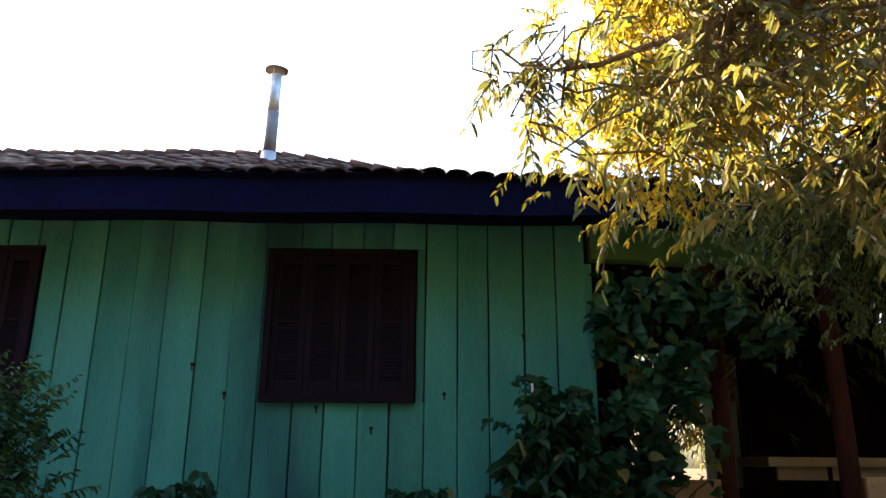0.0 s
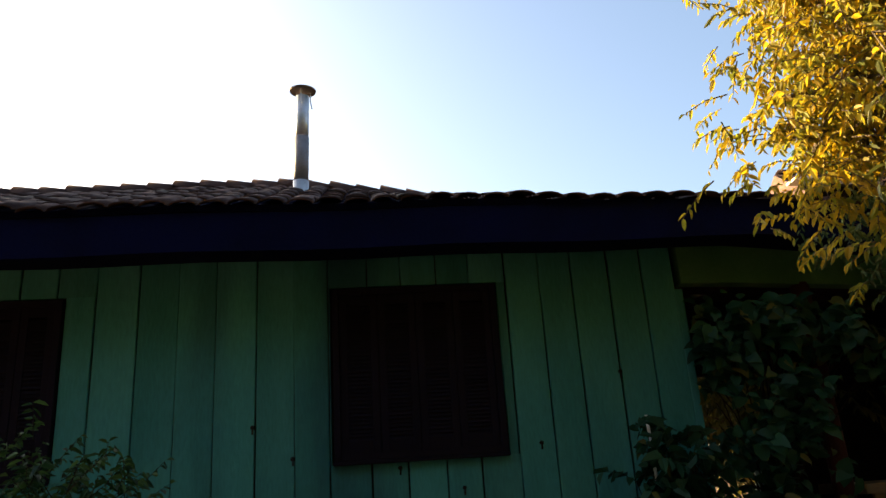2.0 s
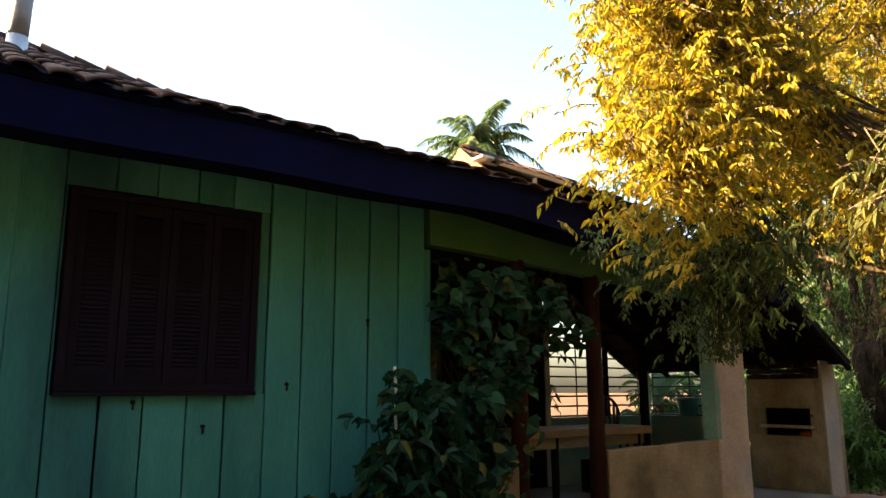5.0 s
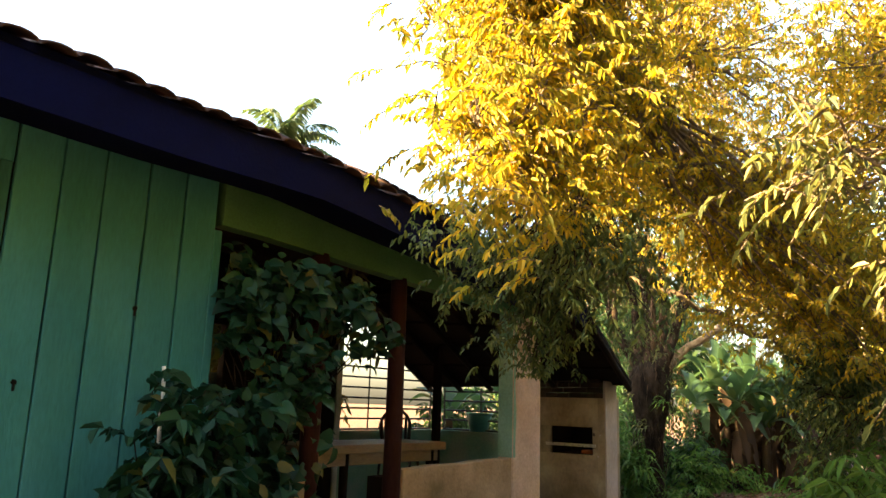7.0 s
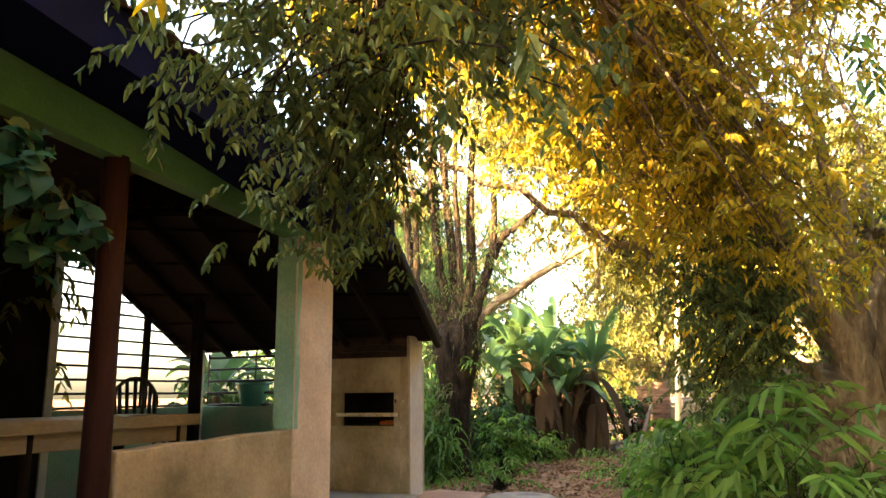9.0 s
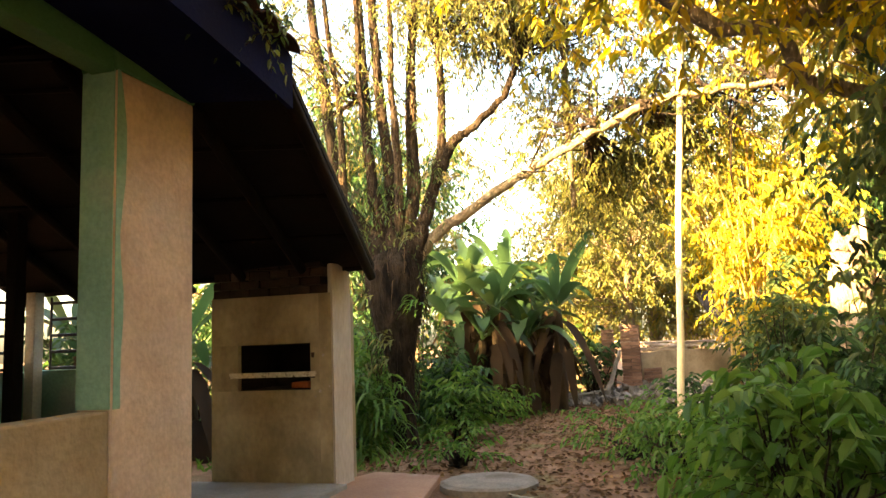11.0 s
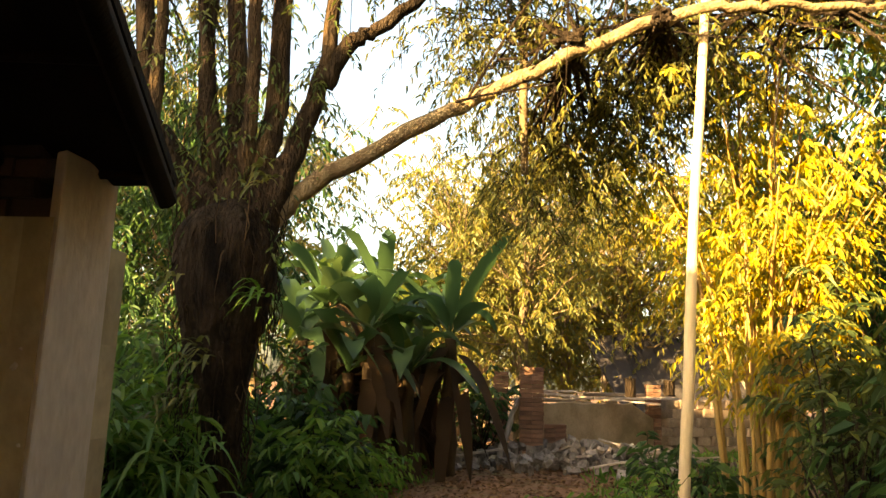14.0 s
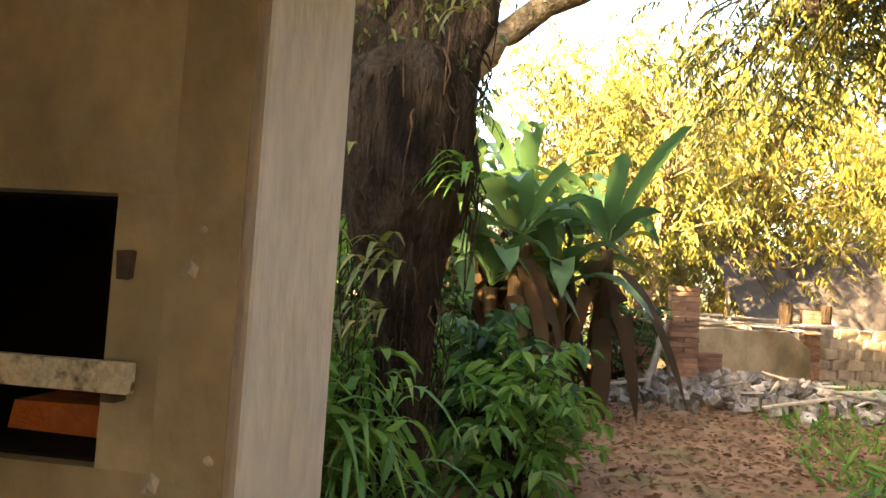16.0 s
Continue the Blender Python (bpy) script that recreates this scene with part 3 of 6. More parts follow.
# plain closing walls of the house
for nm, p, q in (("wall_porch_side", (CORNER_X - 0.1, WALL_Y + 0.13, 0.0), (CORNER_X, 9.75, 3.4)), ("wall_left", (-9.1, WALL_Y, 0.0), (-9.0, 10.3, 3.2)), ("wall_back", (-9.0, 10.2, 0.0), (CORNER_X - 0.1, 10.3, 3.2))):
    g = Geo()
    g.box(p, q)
    solid(nm, g, M_SHADED_WOOD, "dark unlit plank wall", "wall", kind="structure")
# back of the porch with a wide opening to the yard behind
# its near-black colour carries the shade inside the porch
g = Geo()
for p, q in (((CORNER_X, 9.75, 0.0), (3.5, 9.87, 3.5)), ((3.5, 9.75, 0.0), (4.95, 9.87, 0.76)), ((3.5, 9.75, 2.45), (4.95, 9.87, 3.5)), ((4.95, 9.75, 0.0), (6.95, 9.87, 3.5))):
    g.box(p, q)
solid("wall_porch_back", g, M_SHADED_WOOD, "dark plank wall behind the porch with an opening", "wall", kind="structure")
g = Geo()
g.box((4.50, 9.90, 0.0), (5.0, 9.94, 1.85))
solid("door_1", g, M_CYAN, "pale blue painted door leaf behind the porch", "door", kind="structure", bevel=0.006)
g = Geo()
g.prism([(6.5, 3.2), (10.2, 3.2), (RIDGE_Y, ridge_z(-9) - 0.15)], "x", -9.1, -9.0)
solid("wall_gable", g, M_SHADED_WOOD, "dark gable boards under the roof", "wall", kind="structure")

# roof: deck, fascia, tiles
roof = thing("roof", (0, EAVE_Y, 3.3), "dark old clay tile roof with a deep eave", "roof", kind="structure")


def strip(fn, xs, ys, thick):
    """A sheet with thickness over a grid of plan points."""
    n, k = len(xs), len(ys)
    top = [(x, y, fn(x, y)) for x in xs for y in ys]
    low = [(x, y, z - thick) for x, y, z in top]
    f = []
    for i in range(n - 1):
        for j in range(k - 1):
            a = i * k + j
            f += [(a, a + k, a + k + 1, a + 1), (n * k + a, n * k + a + 1, n * k + a + k + 1, n * k + a + k)]
    rim = [i * k for i in range(n)] + [(n - 1) * k + j for j in range(1, k)] + [i * k + k - 1 for i in range(n - 2, -1, -1)] + [j for j in range(k - 2, 0, -1)]
    for a, b in zip(rim, rim[1:] + rim[:1]):
        f.append((a, n * k + a, n * k + b, b))
    return Geo().add(top + low, f)


XS = np.linspace(-9.6, 7.02, 44)
part("deck", strip(lambda x, y: roof_z(x, y) - 0.045, XS, np.linspace(EAVE_Y + 0.03, RIDGE_Y, 8), 0.05), M_NAVY, roof, "dark blue painted soffit boards")
part("back_slope", strip(lambda x, y: roof_z(x, 2 * RIDGE_Y - y), XS, np.linspace(RIDGE_Y + 0.01, 10.75, 8), 0.08), M_TILE_P, roof)
g = Geo()
for xa, xb in zip(XS, XS[1:]):
    g.add([(x, y, eave_z(x) + dz) for x in (xa, xb) for y, dz in ((EAVE_Y, -0.34), (EAVE_Y, -0.05), (EAVE_Y + 0.028, -0.05), (EAVE_Y + 0.028, -0.34))],
          [(0, 4, 5, 1), (1, 5, 6, 2), (2, 6, 7, 3), (3, 7, 4, 0)])
part("fascia", g, M_NAVY, roof, "dark blue painted fascia board")
g = strip(lambda x, y: eave_z(x) - 0.27 + 0.1 * (y - EAVE_Y), XS, (EAVE_Y + 0.03, WALL_Y - 0.02), 0.02)
part("soffit", g, M_NAVY, roof, "dark blue soffit boards")


def tile_mesh(name, w=0.200, length=0.42, rise=0.040, material=M_TILE_P):
    """One curved clay tile, its lower end at the origin, running up along +y."""
    g = Geo()
    n = 6
    for yy, s in ((0, 1.0), (length, 0.88)):
        for t in (0.0, 0.014):
            for k in range(n + 1):
                a = math.pi * k / n
                g.add([(-math.cos(a) * (w / 2 - t) * s, yy, math.sin(a) * (rise - t) * s)], [])
    m = n + 1
    f = []
    for k in range(n):
        f += [(k, k + 1, 2 * m + k + 1, 2 * m + k), (m + k + 1, m + k, 3 * m + k, 3 * m + k + 1), (k + 1, k, m + k, m + k + 1), (2 * m + k, 2 * m + k + 1, 3 * m + k + 1, 3 * m + k)]
    g.f = f
    return make_mesh(name, g, material, smooth=True), g


TILE, TILE_GEO = tile_mesh("roof_tile")
tv, tf = np.concatenate(TILE_GEO.v), TILE_GEO.f


def tile_pose(fn, x, y, lift=0.0):
    up = Vector((0, 1, fn(x, y + 0.1) * 10 - fn(x, y) * 10)).normalized()
    rt = Vector((1, 0, fn(x + 0.1, y) * 10 - fn(x, y) * 10)).normalized()
    nz = rt.cross(up).normalized()
    m = Matrix((rt, up, nz)).transposed().to_4x4()
    m.translation = Vector((x, y, fn(x, y) + lift))
    return m @ pose(0, 0, 0, RNG.uniform(-1.5, 1.5), RNG.uniform(-2, 2), RNG.uniform(-2.5, 2.5))


rest = Geo()
cols = np.arange(-9.5, 7.0, 0.205)
for x in cols:
    piece("tile", TILE, roof, tile_pose(roof_z, x, EAVE_Y - 0.06, -0.035 + RNG.uniform(-0.008, 0.014)))
    y = EAVE_Y + 0.27
    while y < RIDGE_Y - 0.1:
        m = tile_pose(roof_z, x + RNG.uniform(-0.01, 0.01), y, -0.03)
        rest.add(tv @ np.array(m.to_3x3()).T + np.array(m.translation), tf)
        y += 0.33
part("roof_tiles", rest, M_TILE, roof, "weathered clay tiles", smooth=True, kind="stuff")
RIDGE_TILE, _ = tile_mesh("ridge_tile", 0.28, 0.34, 0.11)
x = -9.5
while x < 6.9:
    fall = math.degrees(math.atan2(ridge_z(x) - ridge_z(x + 0.27), 0.27))
    piece("ridge_tile", RIDGE_TILE, roof, Matrix.Translation((x, RIDGE_Y, ridge_z(x) - 0.05 + RNG.uniform(-0.006, 0.010))) @ pose(0, 0, 0, 0, fall + 5.5 + RNG.uniform(-1, 1), 0) @ pose(0, 0, 0, 0, 0, -90 + RNG.uniform(-2, 2)))
    x += 0.27

# raised roof behind
REAR_Y = 11.2
rear = thing("roof_rear", (7.2, REAR_Y, 5.0), "brown tiled hipped roof end above the main roof", "roof", kind="structure")
rear_z = lambda x, y: 5.78 - 0.12 * (x - 6.65) - 0.46 * abs(y - REAR_Y)
part("deck", strip(lambda x, y: rear_z(x, y) - 0.04, np.linspace(6.5, 8.6, 6), np.linspace(8.6, 13.6, 9), 0.06), M_SHADED_WOOD, rear)
g = Geo()
for x in np.arange(6.55, 8.6, 0.205):
    y = 8.6
    while y < REAR_Y - 0.1:
        m = tile_pose(rear_z, x, y, -0.02)
        g.add(tv @ np.array(m.to_3x3()).T + np.array(m.translation), tf)
        y += 0.33
part("roof_tiles", g, M_TILE, rear, "weathered clay tiles", smooth=True, kind="stuff")
g = Geo()
g.prism([(9.9, 4.75), (12.5, 4.75), (REAR_Y, 5.80)], "x", 6.42, 6.5)
part("gable_end", g, M_BRICK, rear, "brown gable end")
# filler added to close the bright sky gap below the raised roof
g = Geo()
g.box((6.52, 9.35, 3.25), (8.55, 9.45, 4.83))
part("apron_wall", g, M_SHADED_WOOD, rear, "dark filler boards added below the raised roof")
g = Geo()
g.box((6.2, 10.3, 5.36), (6.75, 10.6, 5.40))
part("flashing", g, M_WHITE, rear, "white sheet of flashing")
for k in range(6):
    piece("ridge_tile", RIDGE_TILE, rear, Matrix.Translation((6.5 + 0.36 * k, REAR_Y, rear_z(6.5 + 0.36 * k, REAR_Y) - 0.02)) @ pose(0, 0, 0, 0, 0, -90))
g = Geo()
for p in ((8.4, 9.0), (8.4, 13.2)):
    g.box((p[0] - 0.05, p[1] - 0.05, 0), (p[0] + 0.05, p[1] + 0.05, rear_z(*p) - 0.1))
part("post", g, M_SHADED_WOOD, rear)

# lean-to roof over the barbecue end
lean = thing("roof_lean_to", (8.2, 8.0, 2.4), "dark low lean-to roof of clay tiles on poles", "roof", kind="structure")


def lean_at(s, t):
    """s down the slope, t from the front verge to the back one."""
    a = Vector((6.90, 5.78, 2.80)).lerp(Vector((9.78, 6.40, 1.90)), s)
    b = Vector((6.90, 9.95, 3.28)).lerp(Vector((9.42, 9.95, 1.82)), s)
    return a.lerp(b, t)


g = Geo()
n, k = 12, 12
top = [lean_at(i / n, j / k) + Vector((0, 0, 0.05)) for i in range(n + 1) for j in range(k + 1)]
low = [p - Vector((0, 0, 0.045)) for p in top]
f, q = [], (n + 1) * (k + 1)
for i in range(n):
    for j in range(k):
        a = i * (k + 1) + j
        f += [(a, a + k + 1, a + k + 2, a + 1), (q + a, q + a + 1, q + a + k + 2, q + a + k + 1)]
rim = [i * (k + 1) for i in range(n + 1)] + [n * (k + 1) + j for j in range(1, k + 1)] + [i * (k + 1) + k for i in range(n - 1, -1, -1)] + [j for j in range(k - 1, 0, -1)]
f += [(a, q + a, q + b, b) for a, b in zip(rim, rim[1:] + rim[:1])]
g.add([tuple(p) for p in top + low], f)
part("deck", g, M_SHADED_WOOD, lean, "underside boards, near-black for the shade below the roof")
for j in range(7):
    t = 0.01 + 0.98 * j / 6
    g = Geo()
    g.tube([lean_at(s, t) - Vector((0, 0, 0.05)) for s in (0.0, 0.5, 1.0)], 0.045, 8, 0.05)
    part("rafter", g, M_SHADED_WOOD, lean, smooth=True)
for i in range(5):
    s = 0.1 + 0.87 * i / 4
    g = Geo()
    g.tube([lean_at(s, t) - Vector((0, 0, 0.0)) for t in (0, 0.5, 1)], 0.022, 6)
    part("batten", g, M_SHADED_WOOD, lean)
for j in range(16):
    for i in range(8):
        p = lean_at(1.02 - i * 0.125, 0.03 + j * 0.0625)
        d = lean_at(0.4, j / 16) - lean_at(0.9, j / 16)
        m = Matrix.Translation(p + Vector((0, 0, 0.055))) @ d.to_track_quat("Y", "Z").to_matrix().to_4x4()
        piece("tile", TILE, lean, m)
# boards added to stop sky light showing between the two roofs
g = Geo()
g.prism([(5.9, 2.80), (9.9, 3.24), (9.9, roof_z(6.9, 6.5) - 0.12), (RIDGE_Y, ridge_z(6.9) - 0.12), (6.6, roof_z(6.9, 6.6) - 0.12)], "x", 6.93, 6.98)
part("gable_board", g, M_SHADED_WOOD, lean, "dark boards closing the gap below the main roof")

# ---- porch ----
g = Geo()
g.box((CORNER_X, WALL_Y + 0.16, -0.1), (9.44, 9.74, 0.10))
solid("floor_porch", g, M_CONCRETE, "worn grey concrete porch floor", "floor", kind="structure", bevel=0.01)
g = Geo()
g.prism([(6.75, 5.55), (8.6, 5.72), (10.1, 5.95), (10.25, 6.62), (9.5, 6.9), (7.06, 6.56), (7.06, 6.39), (6.75, 6.39)], "z", -0.15, 0.06)
solid("pavement_step", g, M_REDFLOOR, "red cement step in front of the barbecue", "pavement", kind="structure", bevel=0.012)
g = Geo()
g.tube([(9.85, 5.45, -0.1), (9.85, 5.45, 0.05), (9.85, 5.45, 0.07)], (0.42, 0.42, 0.38), 20, 0.03)
solid("stepping_stone", g, M_SLAB, "round pale concrete slab lying on the earth", "paving slab")


def porch_wall(name, x0, x1, top0, top1, material):
    g = Geo()
    n = 8
    p = []
    for i in range(n + 1):
        x = x0 + (x1 - x0) * i / n
        z = top0 + (top1 - top0) * i / n + RNG.uniform(-0.008, 0.008)
        p += [(x, WALL_Y, -0.1), (x, WALL_Y + RNG.uniform(-0.004, 0.004), z * 0.5), (x, WALL_Y, z), (x, WALL_Y + 0.14, z), (x, WALL_Y + 0.14, -0.1)]
    f = [(5 * i + a, 5 * i + b, 5 * i + 5 + b, 5 * i + 5 + a) for i in range(n) for a, b in ((0, 1), (1, 2), (2, 3), (3, 4), (4, 0))] + [(0, 4, 3, 2, 1), tuple(5 * n + i for i in range(5))]
    g.add(p, f)
    return solid(name, g, material, "low tan plastered parapet wall of the porch", "wall", kind="structure", bevel=0.012)


porch_wall("wall_parapet_1", 4.58, 6.45, 0.94, 0.98, M_PLASTER)
porch_wall("wall_parapet_2", CORNER_X + 0.06, 3.37, 0.90, 0.91, M_PLASTER)
pillar = thing("pillar", (6.75, 6.5, 0), "square plastered porch pillar, pinkish with a green side", "pillar", kind="structure")
g = Geo()
g.box((6.452, WALL_Y - 0.012, -0.1), (7.06, WALL_Y + 0.19, 2.60))
part("shaft", g, M_PLASTER_PINK, pillar, bevel=0.012)
g = Geo()
g.box((6.446, WALL_Y + 0.0, 0.98), (6.4515, WALL_Y + 0.188, 2.6))
part("green_side", g, M_GREENWALL, pillar, "faded green paint")
g = Geo()
edge = [(6.5 + 0.045 * noise.noise((0.0, k * 0.35, 2.0)) + 0.02 * math.sin(k * 0.9), 0.98 + 0.135 * k) for k in range(13)]
g.prism([(6.4525, 0.98)] + edge + [(6.4525, 2.6)], "y", WALL_Y - 0.0155, WALL_Y - 0.0125)
part("green_margin", g, M_GREENWALL, pillar, "uneven margin of faded green paint")
g = Geo()
g.box((6.44, WALL_Y - 0.02, 2.60), (7.066, WALL_Y + 0.195, 2.80))
part("head", g, M_BEAM, pillar, "green painted pillar head", bevel=0.01)
for i, x in enumerate((4.48, 3.44)):
    g = Geo()
    g.tube([(x, WALL_Y + 0.07, -0.1), (x + 0.01, WALL_Y + 0.07, 1.3), (x, WALL_Y + 0.07, beam_low(x) + 0.02)], (0.088, 0.082, 0.078), 12, 0.04)
    solid("porch_post", g, M_POST, "dark red wooden post of the porch", "post", "porch posts", smooth=True)

# far end: low green wall, white corner post and iron grilles
g = Geo()
g.box((9.38, 8.32, 0.0), (9.50, 9.86, 1.12))
solid("wall_end", g, M_GREENWALL, "low green plastered wall under the grille", "wall", kind="structure", bevel=0.01)
g = Geo()
g.box((6.97, 9.76, 0.0), (9.37, 9.86, 1.12))
solid("wall_end_back", g, M_GREENWALL, "low green plastered wall under the grille", "wall", kind="structure", bevel=0.01)
for p, r in (((9.30, 9.70), 0.055), ((8.42, 9.80), 0.035), ((7.02, 9.80), 0.05)):
    g = Geo()
    z1 = {9.30: 1.86, 8.42: 2.35, 7.02: 2.9}[p[0]]
    g.box((p[0] - r, p[1] - r, 0.1), (p[0] + r, p[1] + r, z1))
    solid("grille_post", g, M_WHITE if p[0] != 8.42 else M_SHADED_WOOD, "painted post beside the iron grille", "post", "grille posts", bevel=0.005)


def grille(name, a, b, z0, tops, uprights, gap):
    """Iron bars between two plan points, under a sloping head."""
    t = thing(name, (*a, z0), "black iron bar grille above the low wall", "grille", "porch grilles")
    a, b = Vector((*a, 0)), Vector((*b, 0))
    head = lambda s: tops[0] + (tops[1] - tops[0]) * s
    z = z0 + 0.02
    while z < max(tops):
        s0, s1 = 0.0, 1.0
        if z > min(tops):
            c = (tops[0] - z) / (tops[0] - tops[1])
            s0, s1 = (0.0, c) if tops[0] > tops[1] else (c, 1.0)
        g = Geo()
        p, q = a.lerp(b, s0), a.lerp(b, s1)
        g.tube([(p.x, p.y, z), (q.x, q.y, z)], 0.016, 6)
        part("bar", g, M_IRON, t)
        z += gap
    for s in uprights:
        g = Geo()
        p = a.lerp(b, s)
        g.tube([(p.x, p.y, z0), (p.x, p.y, min(head(s), 2.6))], 0.012, 6)
        part("upright", g, M_IRON, t)
    return t


grille("iron_grille", (7.06, 9.81), (9.26, 9.81), 1.12, (2.95, 1.86), (0.0, 0.30, 0.62, 1.0), 0.155)
grille("iron_grille", (9.44, 8.34), (9.44, 9.64), 1.12, (1.82, 1.82), (0.0, 0.42, 1.0), 0.155)

# ---- porch furniture ----
table = thing("table", (5.4, 7.6, 0.1), "long wooden work table with a thick worn edge", "table")
g = Geo()
g.box((4.15, 7.25, 1.02), (6.35, 8.0, 1.11))
part("tabletop", g, M_TABLE, table, bevel=0.01)
g = Geo()
g.box((4.25, 7.30, 0.90), (6.25, 7.34, 1.02))
part("apron", g, M_TABLE, table, bevel=0.004)
for lx in (4.75, 6.15):
    for ly in (7.34, 7.92):
        g = Geo()
        g.tube([(lx, ly, 0.1), (lx, ly, 1.02)], (0.04, 0.05), 8, 0.03)
        part("leg", g, M_SHADED_WOOD, table, smooth=True)


def plastic_chair(at, turn, material, label):
    c = thing("plastic_chair", at, label, "chair", "porch chairs")
    m = Matrix.Translation(at) @ pose(0, 0, 0, 0, 0, turn)
    P = lambda x, y, z: tuple(m @ Vector((x, y, z)))
    g = Geo()
    g.box((-0.22, -0.22, 0.41), (0.22, 0.22, 0.44), m=m)
    part("seat", g, material, c, bevel=0.01)
    for k in range(9):
        g = Geo()
        a = math.pi * k / 8
        g.tube([P(-math.cos(a) * 0.2 * (0.96 if k in (0, 8) else 1), 0.21, 0.44), P(-math.cos(a) * 0.22, 0.27, 0.62 + 0.26 * math.sin(a) + 0.02)], 0.02, 6)
        part("slat", g, material, c, smooth=True)
    g = Geo()
    arch = [P(-math.cos(math.pi * k / 12) * 0.23, 0.27, 0.62 + 0.28 * math.sin(math.pi * k / 12)) for k in range(13)]
    g.tube(arch, 0.022, 8)
    part("backrest", g, material, c, smooth=True)
    for sx in (-0.2, 0.2):
        for sy in (-0.2, 0.2):
            g = Geo()
            g.tube([P(sx * 1.15, sy * 1.15, 0), P(sx, sy, 0.42)], (0.018, 0.024), 8)
            part("leg", g, material, c, smooth=True)
    return c


plastic_chair((7.25, 8.75, 0.55), -35, M_BLACKPL, "black plastic chair with an arched back on a box")
g = Geo()
g.box((6.95, 8.45, 0.10), (7.55, 9.05, 0.55))
solid("crate", g, M_SHADED_WOOD, "dark wooden crate on the porch floor", "crate", bevel=0.01)
pot = thing("flower_pot", (9.44, 8.92, 1.12), "teal plastic flower pot on the low wall", "pot")
g = Geo()
g.tube([(9.44, 8.92, 1.12), (9.44, 8.92, 1.38), (9.44, 8.92, 1.40)], (0.14, 0.21, 0.20), 16)
part("pot", g, M_TEAL, pot, smooth=True)
g = Geo()
g.tube([(9.44, 8.92, 1.385), (9.44, 8.92, 1.425)], (0.225, 0.225), 16)
part("rim", g, M_TEAL, pot, smooth=True)

# ---- barbecue ----
bbq = thing("barbecue", (9.8, 7.2, 0), "plastered brick barbecue with a black fire opening", "barbecue")
g = Geo()
X0, X1, Y0, Y1, OY0, OY1, OZ0, OZ1, TOP = 9.45, 10.2, 6.80, 7.86, 6.885, 7.59, 0.875, 1.275, 1.70
for nm, p, q in (("base", (X0, Y0, -0.05), (X1, Y1, OZ0)), ("jamb", (X0, Y0, OZ0), (X1, OY0, OZ1)), ("jamb", (X0, OY1, OZ0), (X1, Y1, OZ1)), ("lintel", (X0, Y0, OZ1), (X1, Y1, TOP)), ("face", (X0, 6.690, -0.05), (9.54, Y0, TOP))):
    g = Geo()
    g.box(p, q)
    part(nm, g, M_BBQ, bbq)
g = Geo()
for a, b in (((X0 + 0.05, OY0 - 0.001, OZ0), (X1 - 0.05, OY0 + 0.004, OZ1)), ((X0 + 0.05, OY1 - 0.004, OZ0), (X1 - 0.05, OY1 + 0.001, OZ1)), ((X0 + 0.05, OY0, OZ1 - 0.005), (X1 - 0.05, OY1, OZ1 + 0.001)),
             ((X0 + 0.03, OY0, OZ0 - 0.001), (X1 - 0.05, OY1, OZ0 + 0.005)), ((X1 - 0.09, OY0, OZ0), (X1 - 0.04, OY1, OZ1))):
    g = Geo()
    g.box(a, b)
    part("lining", g, M_SOOT_DARK, bbq, "sooty black fire box lining")
g = Geo()
g.prism([(9.446, 6.667), (9.80, 6.648), (9.80, 6.82), (9.47, 6.72)], "z", -0.05, 1.955)
part("side_column", g, M_COLUMN, bbq, "pale mortar side column", bevel=0.012)
g = Geo()
g.box((X0 - 0.035, 6.825, 0.988), (X0 - 0.012, 7.66, 1.032))
bar = part("grill_bar", g, M_ROSTY, bbq, "pitted pale painted iron bar", bevel=0.003)
g = Geo()
g.box((X0 - 0.03, 6.845, 0.975), (X0 + 0.01, 6.865, 1.0))
part("bracket", g, M_RUST, bar, "rusty bracket")
g = Geo()
g.box((X0 - 0.012, 6.848, 1.150), (X0 + 0.004, 6.872, 1.19), 0.003)
part("hinge", g, M_RUST, bbq, "rusty hinge stub")
g = Geo()
g.box((9.60, 6.98, 0.882), (9.76, 7.14, 0.935), 0.006)
part("fire_brick", g, M_EMBER, bbq, "orange fire brick")
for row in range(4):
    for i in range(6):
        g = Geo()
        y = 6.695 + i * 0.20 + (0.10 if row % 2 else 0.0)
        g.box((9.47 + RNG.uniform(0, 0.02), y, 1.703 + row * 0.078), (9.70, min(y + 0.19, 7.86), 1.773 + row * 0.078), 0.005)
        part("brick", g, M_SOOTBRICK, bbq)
for yy, zz, r in ((6.765, 1.165, 0.02), (6.745, 1.225, 0.008), (6.80, 0.86, 0.02), (6.84, 0.815, 0.012), (6.71, 0.9, 0.008)):
    g = Geo()
    g.tube([(X0 + 0.004, yy, zz), (X0 - 0.004, yy + 0.004, zz + 0.004)], (r, r * 0.6), 7, 0.3)
    part("paint_chip", g, M_COLUMN, bbq, "pale chip in the plaster")

# ---- flue on the roof ----
flue = thing("flue_pipe", (-0.83, 7.35, 4.0), "galvanised metal flue pipe with a dark rain cap", "flue pipe")
FB, FT = Vector((-0.826, 7.355, 3.95)), Vector((-0.797, 7.304, 5.10))
at = lambda s: FB.lerp(FT, s)
